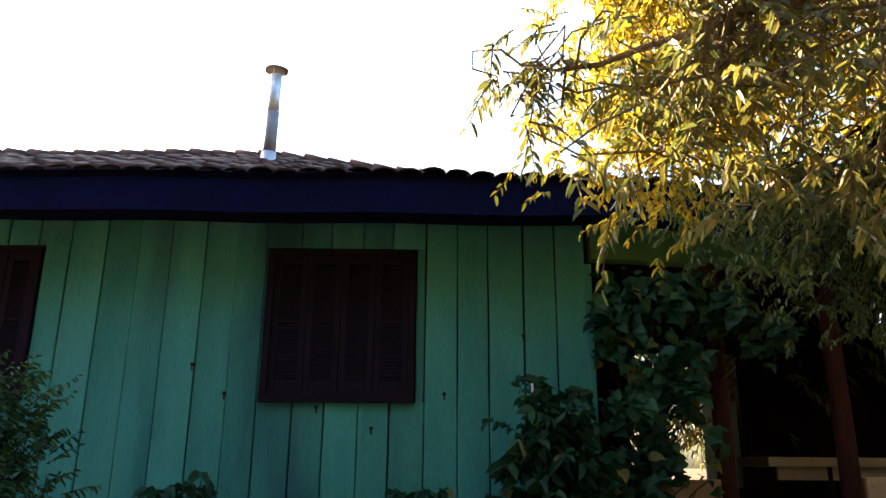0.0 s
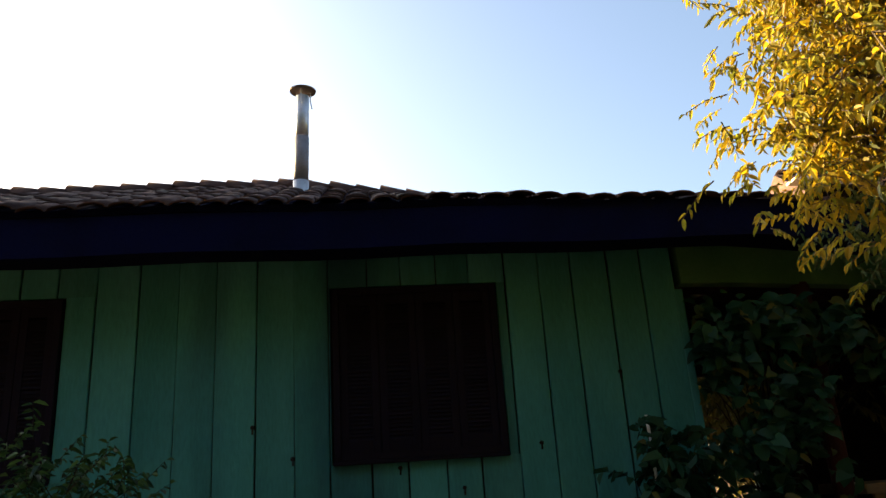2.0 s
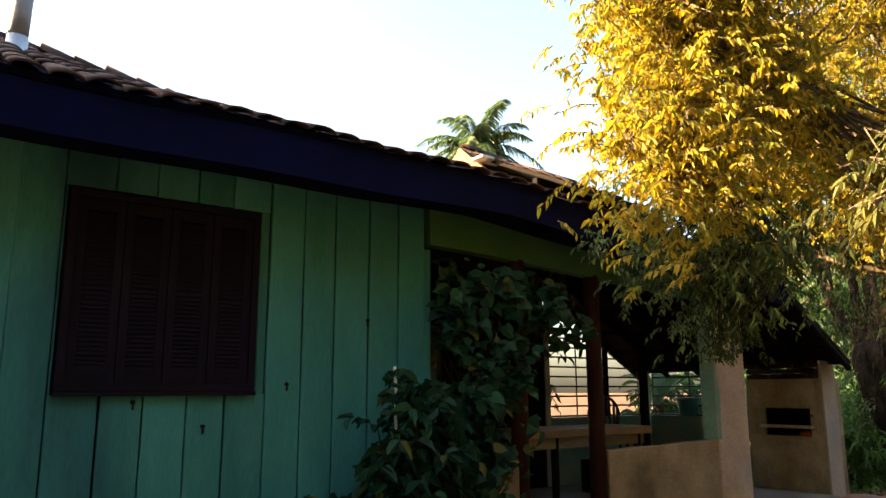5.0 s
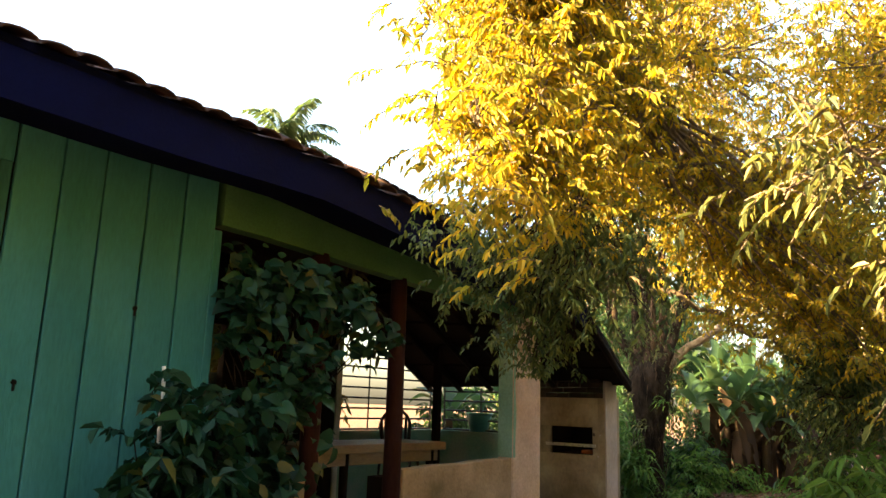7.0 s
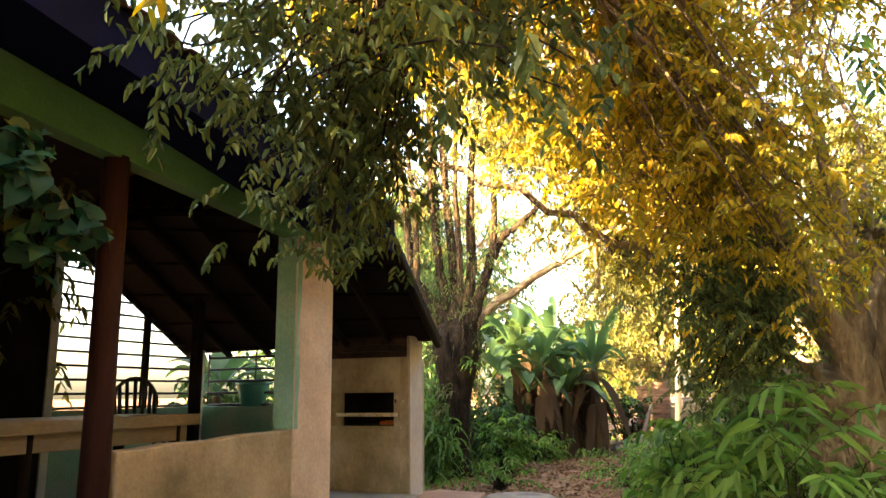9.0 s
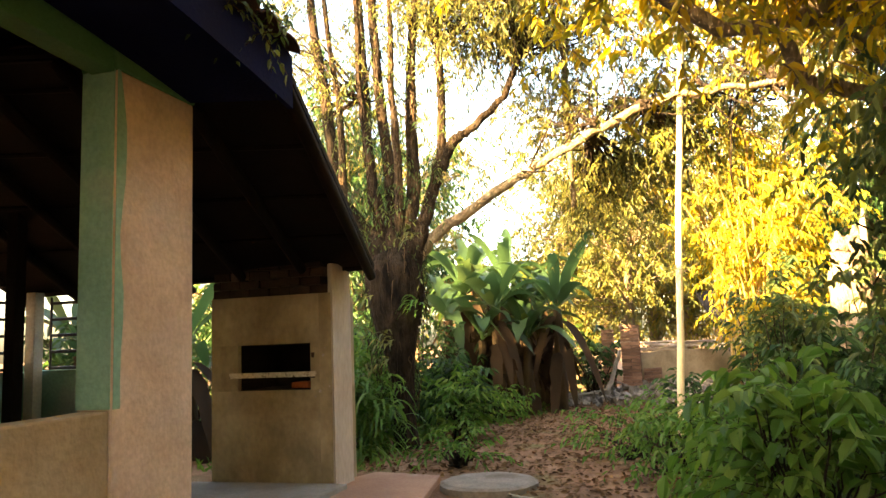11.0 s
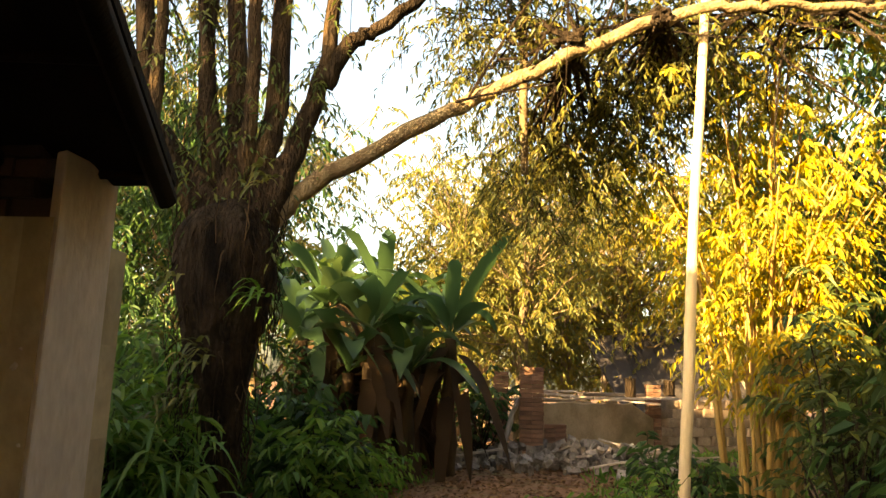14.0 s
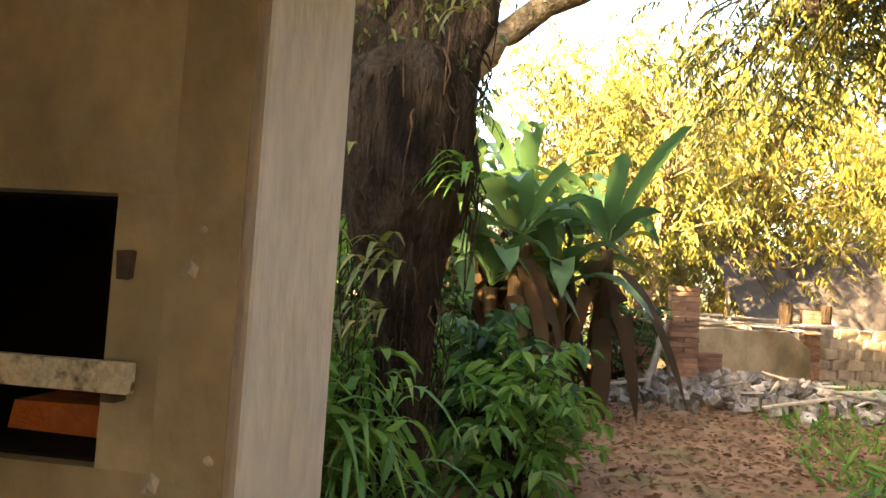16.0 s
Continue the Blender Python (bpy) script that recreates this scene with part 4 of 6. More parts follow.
for nm, s0, s1, mt, r in (("lower_pipe", 0.0, 0.22, M_GALV, 0.076), ("middle_pipe", 0.19, 0.62, M_DULL, 0.072), ("upper_pipe", 0.60, 1.0, M_GALV, 0.067)):
    g = Geo()
    g.tube([at(s0), at((s0 + s1) / 2), at(s1)], r, 18)
    part(nm, g, mt, flue, "dull stained pipe section" if mt is M_DULL else "", smooth=True)
g = Geo()
g.tube([at(1.045), at(1.058), at(1.085), at(1.095)], (0.128, 0.132, 0.07, 0.012), 22)
part("rain_cap", g, M_RUST, flue, "dark conical rain cap")
for a in (0.4, 2.5, 4.6):
    g = Geo()
    o = Vector((math.cos(a), math.sin(a), 0))
    g.tube([at(0.90) + o * 0.10, at(0.97) + o * 0.08, at(1.07) + o * 0.08], 0.006, 5)
    part("cap_strut", g, M_GALV, flue)

# ---- clutter on the ground ----
g = Geo()
pts = [(9.6, 5.3, 0.03), (9.0, 4.75, 0.03), (8.3, 4.3, 0.03), (7.7, 3.6, 0.03), (7.3, 3.1, 0.03)]
limb(g, pts, 0.017, 0.017, 7, 0.015, 5, 0)
solid("garden_hose", g, M_HOSE, "pale garden hose lying on the earth", "hose", smooth=True)
g = Geo()
limb(g, [(1.80, 5.95, 0.0), (1.78, 5.97, 1.0), (1.76, 6.0, 1.72)], 0.018, 0.012, 6, 0.008)
solid("white_stake", g, M_WHITE, "thin white stake standing in a shrub", "stake", smooth=True)

# ---- trees and shrubs ----


def tree(name, at, label, group=""):
    return thing(name, at, label, "tree", group)


# big forked tree beyond the barbecue
big = tree("forked_tree", (12.0, 7.0, 0), "big old tree with dark shaggy bark and many limbs")
g = Geo()
rows = ((-0.1, 0.18), (0.15, 0.135), (0.5, 0.12), (0.8, 0.135), (1.1, 0.18), (1.4, 0.25), (1.7, 0.31), (1.95, 0.35), (2.15, 0.34), (2.3, 0.26), (2.4, 0.10))
line = [Vector((12.04 + 0.02 * math.sin(3 * z), 6.94 + 0.045 * min(z, 2.0) + 0.015 * math.sin(5 * z), z)) for z, r in rows]
g.tube(line, [r for z, r in rows], 24, 0.11)
# trunk bark taken to near-black to carry the shade on it
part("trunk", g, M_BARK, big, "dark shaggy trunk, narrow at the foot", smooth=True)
tips, stem_points = [], []
for pts, r0, r1, mt in (
        (((12.1, 7.2, 2.4), (12.2, 7.81, 3.07), (12.3, 8.09, 5.0), (12.4, 8.4, 7.0)), 0.15, 0.05, M_BARK_MID),
        (((12.2, 7.15, 2.4), (12.4, 7.45, 3.3), (12.6, 7.6, 5.0), (12.9, 7.8, 7.2)), 0.14, 0.04, M_BARK_MID),
        (((12.1, 7.05, 2.5), (12.2, 7.09, 3.1), (12.2, 7.27, 5.0), (12.1, 7.3, 7.4)), 0.14, 0.05, M_BARK_MID),
        (((12.1, 6.85, 2.5), (12.2, 6.80, 3.2), (12.2, 6.78, 5.0), (12.3, 6.5, 7.2)), 0.14, 0.05, M_BARK_MID),
        (((12.1, 6.75, 2.4), (12.2, 6.55, 3.1), (12.2, 6.40, 3.6), (12.2, 6.41, 5.0), (12.2, 6.2, 6.6)), 0.12, 0.04, M_BARK_MID),
        (((12.1, 7.3, 2.3), (12.0, 7.65, 3.0), (12.1, 7.75, 4.4), (12.0, 8.0, 6.6)), 0.11, 0.03, M_BARK_MID),
        (((12.1, 7.1, 2.5), (12.05, 7.28, 3.2), (12.0, 7.42, 4.6), (12.1, 7.5, 6.8)), 0.10, 0.03, M_BARK_MID),
        (((12.1, 6.95, 2.5), (12.0, 6.93, 3.2), (11.95, 6.98, 4.6), (12.0, 6.9, 6.9)), 0.10, 0.03, M_BARK_MID),
        (((12.2, 6.45, 3.35), (12.2, 6.25, 3.72), (12.2, 6.08, 3.8), (12.2, 5.59, 4.2), (12.2, 5.2, 5.0)), 0.075, 0.03, M_BARK),
        (((12.1, 6.8, 2.2), (12.2, 6.57, 2.54), (12.25, 5.62, 3.11), (12.25, 5.08, 3.39), (12.2, 4.54, 3.64), (12.1, 3.99, 3.80), (12.0, 3.55, 3.87), (12.0, 3.17, 3.88), (12.1, 2.47, 3.9), (12.2, 1.65, 4.1), (12.3, 0.7, 4.4)), 0.07, 0.02, M_LIT_LIMB)):
    g = Geo()
    if mt is M_BARK_MID:
        pts = ((12.05, 7.0 + 0.25 * (pts[0][1] - 7.0), 1.3), (12.05, 7.0 + 0.8 * (pts[0][1] - 7.0), 1.7), *pts)
    out = limb(g, pts, r0 * 1.2 if mt is M_BARK_MID else r0, r1, 12, 0.016 if mt is not M_LIT_LIMB else 0.02, 5, 0.14, 1.5 if mt is M_BARK_MID else 1.0)
    if mt is M_BARK_MID:
        stem_points += [np.array(p) for p in out[8:]]
    # the long limb gets the lit bark colour, the others darker ones
    part("limb", g, mt, big, "long bowed limb with sunlight put into its pale bark" if mt is M_LIT_LIMB else "", smooth=True)
    if mt is not M_LIT_LIMB:
        tips.append(out[-1])
wood, leaf = Geo(), Geo()
ends = []
for p, c, r, n in ((tips[0], (12.6, 8.9, 7.4), (2.2, 1.9, 1.9), 26), (tips[2], (12.2, 7.3, 8.2), (2.2, 1.8, 1.6), 26), (tips[3], (12.2, 6.2, 7.6), (2.0, 1.8, 1.6), 26), (tips[4], (12.2, 5.4, 6.8), (1.8, 1.6, 1.6), 22),
                   ((12.2, 7.5, 4.4), (13.2, 8.6, 5.0), (1.7, 1.5, 1.3), 18), ((12.2, 5.4, 4.7), (12.4, 4.6, 5.6), (1.5, 1.4, 0.9), 16), ((12.2, 6.41, 5.0), (12.6, 6.3, 5.8), (1.8, 1.5, 0.9), 14),
                   ((12.2, 5.2, 5.0), (12.3, 4.9, 5.2), (1.4, 1.3, 0.8), 22), ((12.1, 2.5, 3.9), (13.9, 3.0, 5.3), (1.1, 1.4, 1.1), 28), ((12.2, 1.65, 4.1), (12.6, 1.5, 5.0), (1.3, 1.3, 1.0), 26), ((12.2, 6.4, 5.0), (11.3, 5.6, 5.6), (1.2, 1.2, 0.8), 18),
                   ((12.0, 3.2, 3.88), (13.6, 3.6, 4.5), (0.7, 1.4, 0.5), 12), ((12.3, 0.7, 4.4), (12.6, 0.2, 4.6), (1.2, 1.2, 1.0), 20), ((12.0, 3.95, 3.8), (14.0, 3.9, 4.1), (0.9, 1.2, 0.7), 30), ((12.2, 4.6, 3.62), (14.8, 4.6, 3.3), (0.8, 0.9, 0.5), 22), ((12.1, 4.54, 3.7), (13.6, 5.2, 4.4), (0.8, 0.7, 0.6), 14)):
    ends += branching(wood, p, c, r, n, 0.018, 0.005)
# bare side shoots on the long limb
for k in range(26):
    s = RNG.uniform(0.1, 1)
    y = 6.0 - 4.6 * s
    z = 2.95 + (0.95 if s > 0.5 else 0.95 * s * 2) + 0.05
    d = RNG.normal(0, 0.35, 3) + np.array((-0.1, -0.25, 0.35 if RNG.random() < 0.6 else -0.45))
    limb(wood, [(12.2, y, z), np.array((12.2, y, z)) + d * 0.6, np.array((12.2, y, z)) + d * 1.4 + np.array((0, -0.2, 0))], 0.014, 0.004, 4, 0.03, 2, 0)
# hanging withes
for k in range(60):
    p = np.array((12.2 + RNG.uniform(-0.6, 0.6), RNG.uniform(4.6, 8.6), RNG.uniform(4.4, 6.2)))
    limb(wood, [p, p + np.array((0, -0.08, -0.5)), p + np.array((0.02, -0.1, -RNG.uniform(0.8, 1.6)))], 0.006, 0.003, 3, 0.03, 2, 0)
part("twig", wood, M_BARK, big, "thin bare branches", kind="stuff")
ends = np.array(ends)
sprays(wood := Geo(), leaf, np.repeat(ends, 3, 0) + RNG.normal(0, 0.2, (len(ends) * 3, 3)), 16, 0.40, 0.075, 0.021, 0.9)
sprout, pts = Geo(), np.repeat(np.array(stem_points), 3, 0)
sprays(wood, sprout, pts + RNG.normal(0, 0.05, pts.shape), 8, 0.28, 0.07, 0.02, 0.9)
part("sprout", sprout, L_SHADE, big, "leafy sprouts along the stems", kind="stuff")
part("crown", leaf, L_OLIVE, big, "hanging olive-green leaves in the sun")
part("leaf_stalk", wood, M_BARK, big, kind="stuff")
# shaggy roots and fibres on the trunk
g = Geo()
for k in range(190):
    a, z = RNG.uniform(0, 2 * math.pi), RNG.uniform(0.6, 2.6)
    r = 0.13 + 0.21 * min(1.0, max(0.0, (z - 0.5) / 1.2))
    p = np.array((12.03 + math.cos(a) * r, 7.02 + math.sin(a) * r, z))
    limb(g, [p, p + np.array((math.cos(a) * 0.06, math.sin(a) * 0.06, -0.12)), p + np.array((math.cos(a) * 0.03, math.sin(a) * 0.03, -RNG.uniform(0.2, 0.5)))], 0.006, 0.003, 4, 0.02, 2, 0)
part("bark_fibre", g, M_BARK_MID, big, "pale hanging rootlets on the bark", kind="stuff")
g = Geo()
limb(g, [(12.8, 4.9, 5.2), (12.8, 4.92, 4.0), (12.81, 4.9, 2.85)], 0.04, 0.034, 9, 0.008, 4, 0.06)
part("hanging_stem", g, M_LIT_LIMB, big, "dead straight stem hanging in the crown", smooth=True)


def strap_plant(name, at, n, length, spread_r, label, facing=None, material=None):
    t = thing(name, at, label, "plant", "strap-leaved plants")
    g = Geo()
    for k in range(n):
        a = RNG.uniform(0, 2 * math.pi) if facing is None else facing + RNG.normal(0, 0.8)
        L = length * RNG.uniform(0.6, 1.2)
        up = RNG.uniform(0.2, 0.9)
        w = RNG.uniform(0.014, 0.024)
        o = np.array(at) + np.array((RNG.normal(0, spread_r), RNG.normal(0, spread_r), RNG.normal(0, spread_r)))
        rows = []
        side = np.array((-math.sin(a), math.cos(a), 0)) * w
        for i in range(6):
            s = i / 5
            c = o + np.array((math.cos(a) * L * s * 0.8, math.sin(a) * L * s * 0.8, L * (up * s - 1.0 * s * s)))
            ww = side * (1 - s * s * 0.95)
            rows += [c - ww, c + np.array((0, 0, -0.004)), c + ww]
        g.add(rows, [(3 * i + j, 3 * i + j + 1, 3 * i + j + 4, 3 * i + j + 3) for i in range(5) for j in (0, 1)])
    part("foliage", g, material or L_FERN, t, kind="stuff")
    return t


for k, (y, z, x) in enumerate(((7.32, 1.25, 11.72), (7.2, 0.95, 11.66), (7.05, 1.05, 11.64), (7.35, 0.6, 11.68), (7.15, 0.45, 11.66), (7.5, 0.9, 11.8), (6.9, 0.75, 11.68), (6.98, 1.3, 11.64), (7.2, 0.2, 11.66), (6.85, 0.35, 11.70), (7.35, 1.45, 11.7), (6.75, 2.5, 11.75), (6.7, 1.7, 11.75), (7.3, 1.8, 11.7))):
    strap_plant("epiphyte", (x, y, z), 16, RNG.uniform(0.10, 0.22), 0.05, "green strap-leaved epiphyte growing on the trunk", math.pi + RNG.uniform(-0.7, 0.7), L_OLIVE if k % 3 else L_FERN)

for x, y, z, n, L in ((11.45, 7.22, 0.12, 110, 0.62), (11.55, 7.4, 0.35, 90, 0.55), (11.5, 7.1, 0.5, 80, 0.50), (11.65, 7.35, 0.7, 70, 0.42)):
    strap_plant("strap_leaf_plant", (x, y, z), n, L, 0.12, "dense clump of arching strap leaves at the tree foot", None, L_FERN)

# spreading tree over the path
spreading = tree("spreading_tree", (7.05, 2.05, 0), "spreading tree with a gnarled trunk and drooping golden leaves")
g = Geo()
limb(g, [(7.3, 2.15, -0.2), (7.15, 2.25, 0.4), (6.95, 2.38, 0.9), (6.78, 2.5, 1.35)], 0.42, 0.34, 20, 0.03, 5, 0.16)
part("trunk", g, M_BARK_PALE, spreading, "gnarled pale-brown trunk", smooth=True)
BOUGH_LINES = (((6.9, 2.2, 1.0), (6.55, 2.75, 1.55), (6.25, 3.4, 2.10), (6.0, 4.13, 2.50), (5.6, 5.0, 2.95), (4.8, 5.3, 3.4)),
               ((6.85, 2.2, 1.1), (6.2, 2.7, 2.3), (5.0, 3.3, 3.3), (3.8, 3.9, 3.9), (2.6, 4.1, 4.3)),
               ((6.9, 2.1, 1.2), (6.4, 1.9, 2.7), (5.4, 2.0, 4.2), (4.2, 2.4, 5.2)),
               ((6.9, 2.2, 1.1), (7.0, 2.7, 2.4), (6.8, 3.4, 3.8), (6.4, 4.2, 5.2)),
               ((7.0, 2.05, 1.1), (7.5, 1.9, 2.4), (8.2, 1.9, 3.8), (8.5, 2.2, 5.2)),
               ((6.95, 2.15, 1.2), (6.7, 2.3, 2.8), (6.2, 2.5, 4.6), (5.6, 2.8, 6.0)),
               ((7.1, 2.0, 0.9), (7.3, 2.4, 1.8), (7.5, 3.0, 2.7), (7.6, 3.6, 3.3)))
for k, pts in enumerate(BOUGH_LINES):
    g = Geo()
    limb(g, pts, 0.038 if k == 0 else 0.16 if k == 1 else 0.11, 0.016, 10, 0.05, 5, 0.10, 1.0 if k == 0 else 3.0)
    part("limb", g, M_BARK_PALE, spreading, smooth=True)
wood, leaf = Geo(), Geo()
ends = []
MASSES = (((2.6, 4.1, 4.3), (2.72, 3.75, 3.75), (0.86, 0.48, 1.08), 116), ((2.6, 3.9, 3.3), (2.14, 3.6, 2.85), (0.40, 0.26, 0.30), 32), ((3.8, 3.9, 3.9), (5.2, 3.0, 2.35), (0.8, 0.5, 0.5), 34), ((5.0, 3.3, 3.3), (6.1, 2.7, 2.15), (0.6, 0.5, 0.5), 26), ((5.0, 3.3, 3.3), (5.8, 3.4, 2.75), (0.7, 0.5, 0.45), 26), ((5.0, 3.3, 3.3), (4.6, 3.3, 3.2), (0.8, 0.6, 0.6), 12), ((5.4, 2.0, 4.2), (4.6, 2.3, 3.3), (1.0, 0.6, 0.8), 14), ((5.4, 2.0, 4.2), (5.3, 2.5, 4.2), (0.8, 0.5, 0.8), 34), ((3.8, 3.9, 3.9), (3.8, 4.2, 3.45), (1.1, 0.6, 0.7), 38), ((5.0, 4.4, 3.6), (5.2, 4.4, 3.6), (1.1, 0.7, 0.7), 26), ((6.6, 3.7, 3.2), (6.6, 3.9, 3.3), (1.0, 0.7, 0.6), 34), ((3.8, 3.9, 3.9), (4.3, 4.2, 4.8), (1.5, 1.1, 1.6), 30),
          ((4.2, 2.4, 5.2), (3.7, 2.7, 5.3), (1.5, 1.2, 1.1), 14), ((6.4, 4.2, 5.2), (6.1, 4.3, 5.3), (1.7, 1.3, 1.7), 46),
          ((4.8, 5.3, 3.4), (5.0, 4.9, 4.0), (1.0, 0.6, 0.8), 24), ((5.6, 2.8, 6.0), (5.5, 3.0, 6.3), (1.9, 1.6, 1.3), 28),
          ((8.5, 2.2, 5.2), (8.6, 2.5, 5.0), (1.7, 1.4, 1.7), 40), ((7.6, 3.6, 3.3), (7.7, 3.4, 3.6), (1.1, 0.8, 0.8), 30), ((6.25, 3.4, 2.3), (6.9, 3.1, 3.1), (0.9, 0.7, 0.6), 20), ((7.5, 1.9, 2.4), (7.9, 2.0, 2.9), (0.9, 0.8, 0.7), 20), ((6.4, 4.2, 5.2), (6.9, 3.7, 5.4), (1.3, 1.1, 1.2), 22), ((6.8, 3.4, 3.8), (6.6, 3.0, 4.2), (1.0, 0.7, 0.8), 20), ((6.8, 3.4, 3.8), (6.4, 3.6, 2.75), (0.8, 0.6, 0.45), 26))
for p, q, r, n in MASSES:
    ends += branching(wood, p, q, r, n, 0.018, 0.004)
part("bough", wood, M_BARK_PALE, spreading, "thin boughs", kind="stuff")
ends = np.array(ends)
wood = Geo()
sprays(wood, leaf, np.repeat(ends, 4, 0) + RNG.normal(0, 0.19, (len(ends) * 4, 3)), 10, 0.17, 0.052, 0.021, 0.4)
# bough that reaches out over the start of the walk
g = Geo()
limb(g, [(6.4, 1.9, 2.7), (5.0, 1.75, 2.75), (3.6, 1.65, 2.6), (2.6, 1.65, 2.4), (1.8, 1.75, 2.2), (1.35, 2.05, 2.2)], 0.04, 0.008, 8, 0.03, 4, 0.08)
part("limb", g, M_BARK_PALE, spreading, smooth=True)
ends = branching(wood, (2.6, 1.65, 2.4), (2.0, 1.65, 1.95), (0.55, 0.3, 0.5), 30, 0.008, 0.003) + branching(wood, (1.8, 1.75, 2.2), (1.6, 1.8, 1.95), (0.42, 0.25, 0.45), 22, 0.007, 0.003)
ends += branching(wood, (1.35, 2.05, 2.2), (1.25, 2.15, 2.2), (0.16, 0.16, 0.2), 7, 0.005, 0.003)
near_leaf = Geo()
sprays(wood, near_leaf, np.array(ends) + RNG.normal(0, 0.05, (len(ends), 3)), 10, 0.15, 0.05, 0.016, 0.7)
# darker leaf colour stands in for the bough's backlit side
part("near_foliage", near_leaf, L_OLIVE, spreading, "sparse brownish olive leaves on a reaching bough, darkened as if against the sun", kind="stuff")
part("crown", leaf, L_SUNLIT, spreading, "drooping green leaves with golden sunlight in their colour")
part("leaf_stalk", wood, M_BARK_PALE, spreading, kind="stuff")
# low hanging branch before the porch
wood, leaf = Geo(), Geo()
ends = branching(wood, (3.7, 4.2, 3.1), (3.5, 4.5, 2.1), (0.55, 0.16, 0.4), 26, 0.008, 0.003)
ends += branching(wood, (3.8, 4.2, 3.1), (3.85, 4.45, 2.15), (0.35, 0.16, 0.4), 40, 0.008, 0.003)
ends += branching(wood, (3.4, 4.2, 3.0), (2.85, 4.55, 2.4), (0.36, 0.15, 0.22), 13, 0.008, 0.003)
ends += branching(wood, (3.0, 4.1, 3.0), (2.55, 4.3, 2.5), (0.4, 0.18, 0.2), 9, 0.008, 0.003)
ends += branching(wood, (3.7, 4.2, 3.1), (2.85, 3.45, 2.3), (0.36, 0.22, 0.3), 18, 0.008, 0.003)
ends = [p for p in ends if p[2] < 2.75 and p[0] < 4.0]
ends += branching(wood, (6.55, 2.75, 1.9), (5.9, 3.05, 1.6), (0.6, 0.35, 0.55), 76, 0.008, 0.003)
part("low_bough", wood, M_BARK, spreading, kind="stuff")
ends = np.array(ends)
wood = Geo()
sprays(wood, leaf, np.repeat(ends, 2, 0) + RNG.normal(0, 0.1, (len(ends) * 2, 3)), 10, 0.14, 0.046, 0.02, 0.7)
# same tree's leaves, darker to imitate the house shadow on them
part("low_foliage", leaf, L_SHADE, spreading, "olive-green leaves hanging before the porch, shade put into their colour", kind="stuff")

def shrub(name, at, radii, label, leaf_mat, n=220, length=0.09, width=0.035, droop=0.2, group="", n_leaf=9, size=0.28, stems=14):
    """A shrub with several stems from the ground and leafy shoots."""
    s = thing(name, at, label, "shrub", group)
    wood, leaf = Geo(), Geo()
    c = np.array(at) + np.array((0, 0, radii[2]))
    pts = spread(n, c, radii, 0.15)
    pts = c + (pts - c) * RNG.uniform(0.7, 1.3, (len(pts), 1))
    pts = pts[pts[:, 2] > at[2] + 0.05]
    for e in pts[:stems]:
        limb(wood, [np.array(at) + RNG.normal(0, 0.05, 3) * np.array((1, 1, 0)), (np.array(at) * 0.5 + e * 0.5), e], 0.014, 0.004, 5, 0.03, 3, 0)
    sprays(wood, leaf, pts, n_leaf, size, length, width, droop, outward=np.array(at), radius=0.003)
    part("stem", wood, M_BARK, s, kind="stuff")
    part("foliage", leaf, leaf_mat, s, kind="stuff")
    return s


shrub("shrub", (-1.85, 4.5, -0.1), (0.60, 0.52, 0.84), "rounded dark green shrub before the green wall", L_DEEP, 820, 0.06, 0.024, 0.1, "house shrubs", 10, 0.2, 26)
shrub("shrub", (1.88, 5.93, 0), (0.36, 0.22, 0.82), "dark broad-leaved shrub at the house corner", L_VINE, 230, 0.13, 0.07, 0.4, "house shrubs", 7, 0.26)
shrub("shrub", (0.9, 5.9, 0), (0.35, 0.3, 0.42), "low leafy shrub at the foot of the wall", L_VINE, 90, 0.12, 0.06, 0.4, "house shrubs", 6, 0.2)
shrub("shrub", (-0.9, 5.9, 0), (0.35, 0.3, 0.42), "low leafy shrub at the foot of the wall", L_VINE, 90, 0.12, 0.06, 0.4, "house shrubs", 6, 0.2)
# climber on the porch corner
vine = thing("climbing_vine", (2.7, 6.2, 0), "dense dark green climbing vine on the porch corner", "vine")
wood, leaf = Geo(), Geo()
pts = np.concatenate((spread(700, (2.85, 6.16, 1.35), (0.50, 0.16, 1.2), 0.1), spread(520, (3.05, 6.16, 2.28), (0.80, 0.16, 0.36), 0.1), spread(110, (3.75, 6.2, 2.2), (0.32, 0.12, 0.38), 0.1), spread(330, (2.25, 6.0, 0.65), (0.55, 0.2, 0.6), 0.1), spread(420, (2.55, 6.3, 1.6), (0.28, 0.12, 1.15), 0.1), spread(260, (2.44, 6.36, 1.6), (0.10, 0.06, 1.1), 0.1)))
for e in pts[::40]:
    limb(wood, [(2.75 + RNG.uniform(-0.2, 0.2), 6.3, 0), (2.8, 6.25, e[2] * 0.6), e], 0.014, 0.004, 5, 0.05, 3, 0)
clump = np.array([noise.noise((p[0] * 3.1, p[1] * 3.1, p[2] * 3.1)) for p in pts])
pts = pts[clump > -0.14]
clump = clump[clump > -0.14]
pts[:, 1] -= 0.28 * np.maximum(clump, 0) + RNG.uniform(0, 0.05, len(pts))
way = np.stack((RNG.normal(0, 0.9, len(pts)), RNG.uniform(-1.0, 0.25, len(pts)), RNG.uniform(-1.0, 0.45, len(pts))), 1)
ln = RNG.uniform(0.05, 0.15, len(pts))
leaf.broad_leaves(pts, way, ln, ln * RNG.uniform(0.75, 1.0, len(pts)))
part("stem", wood, M_BARK, vine, kind="stuff")
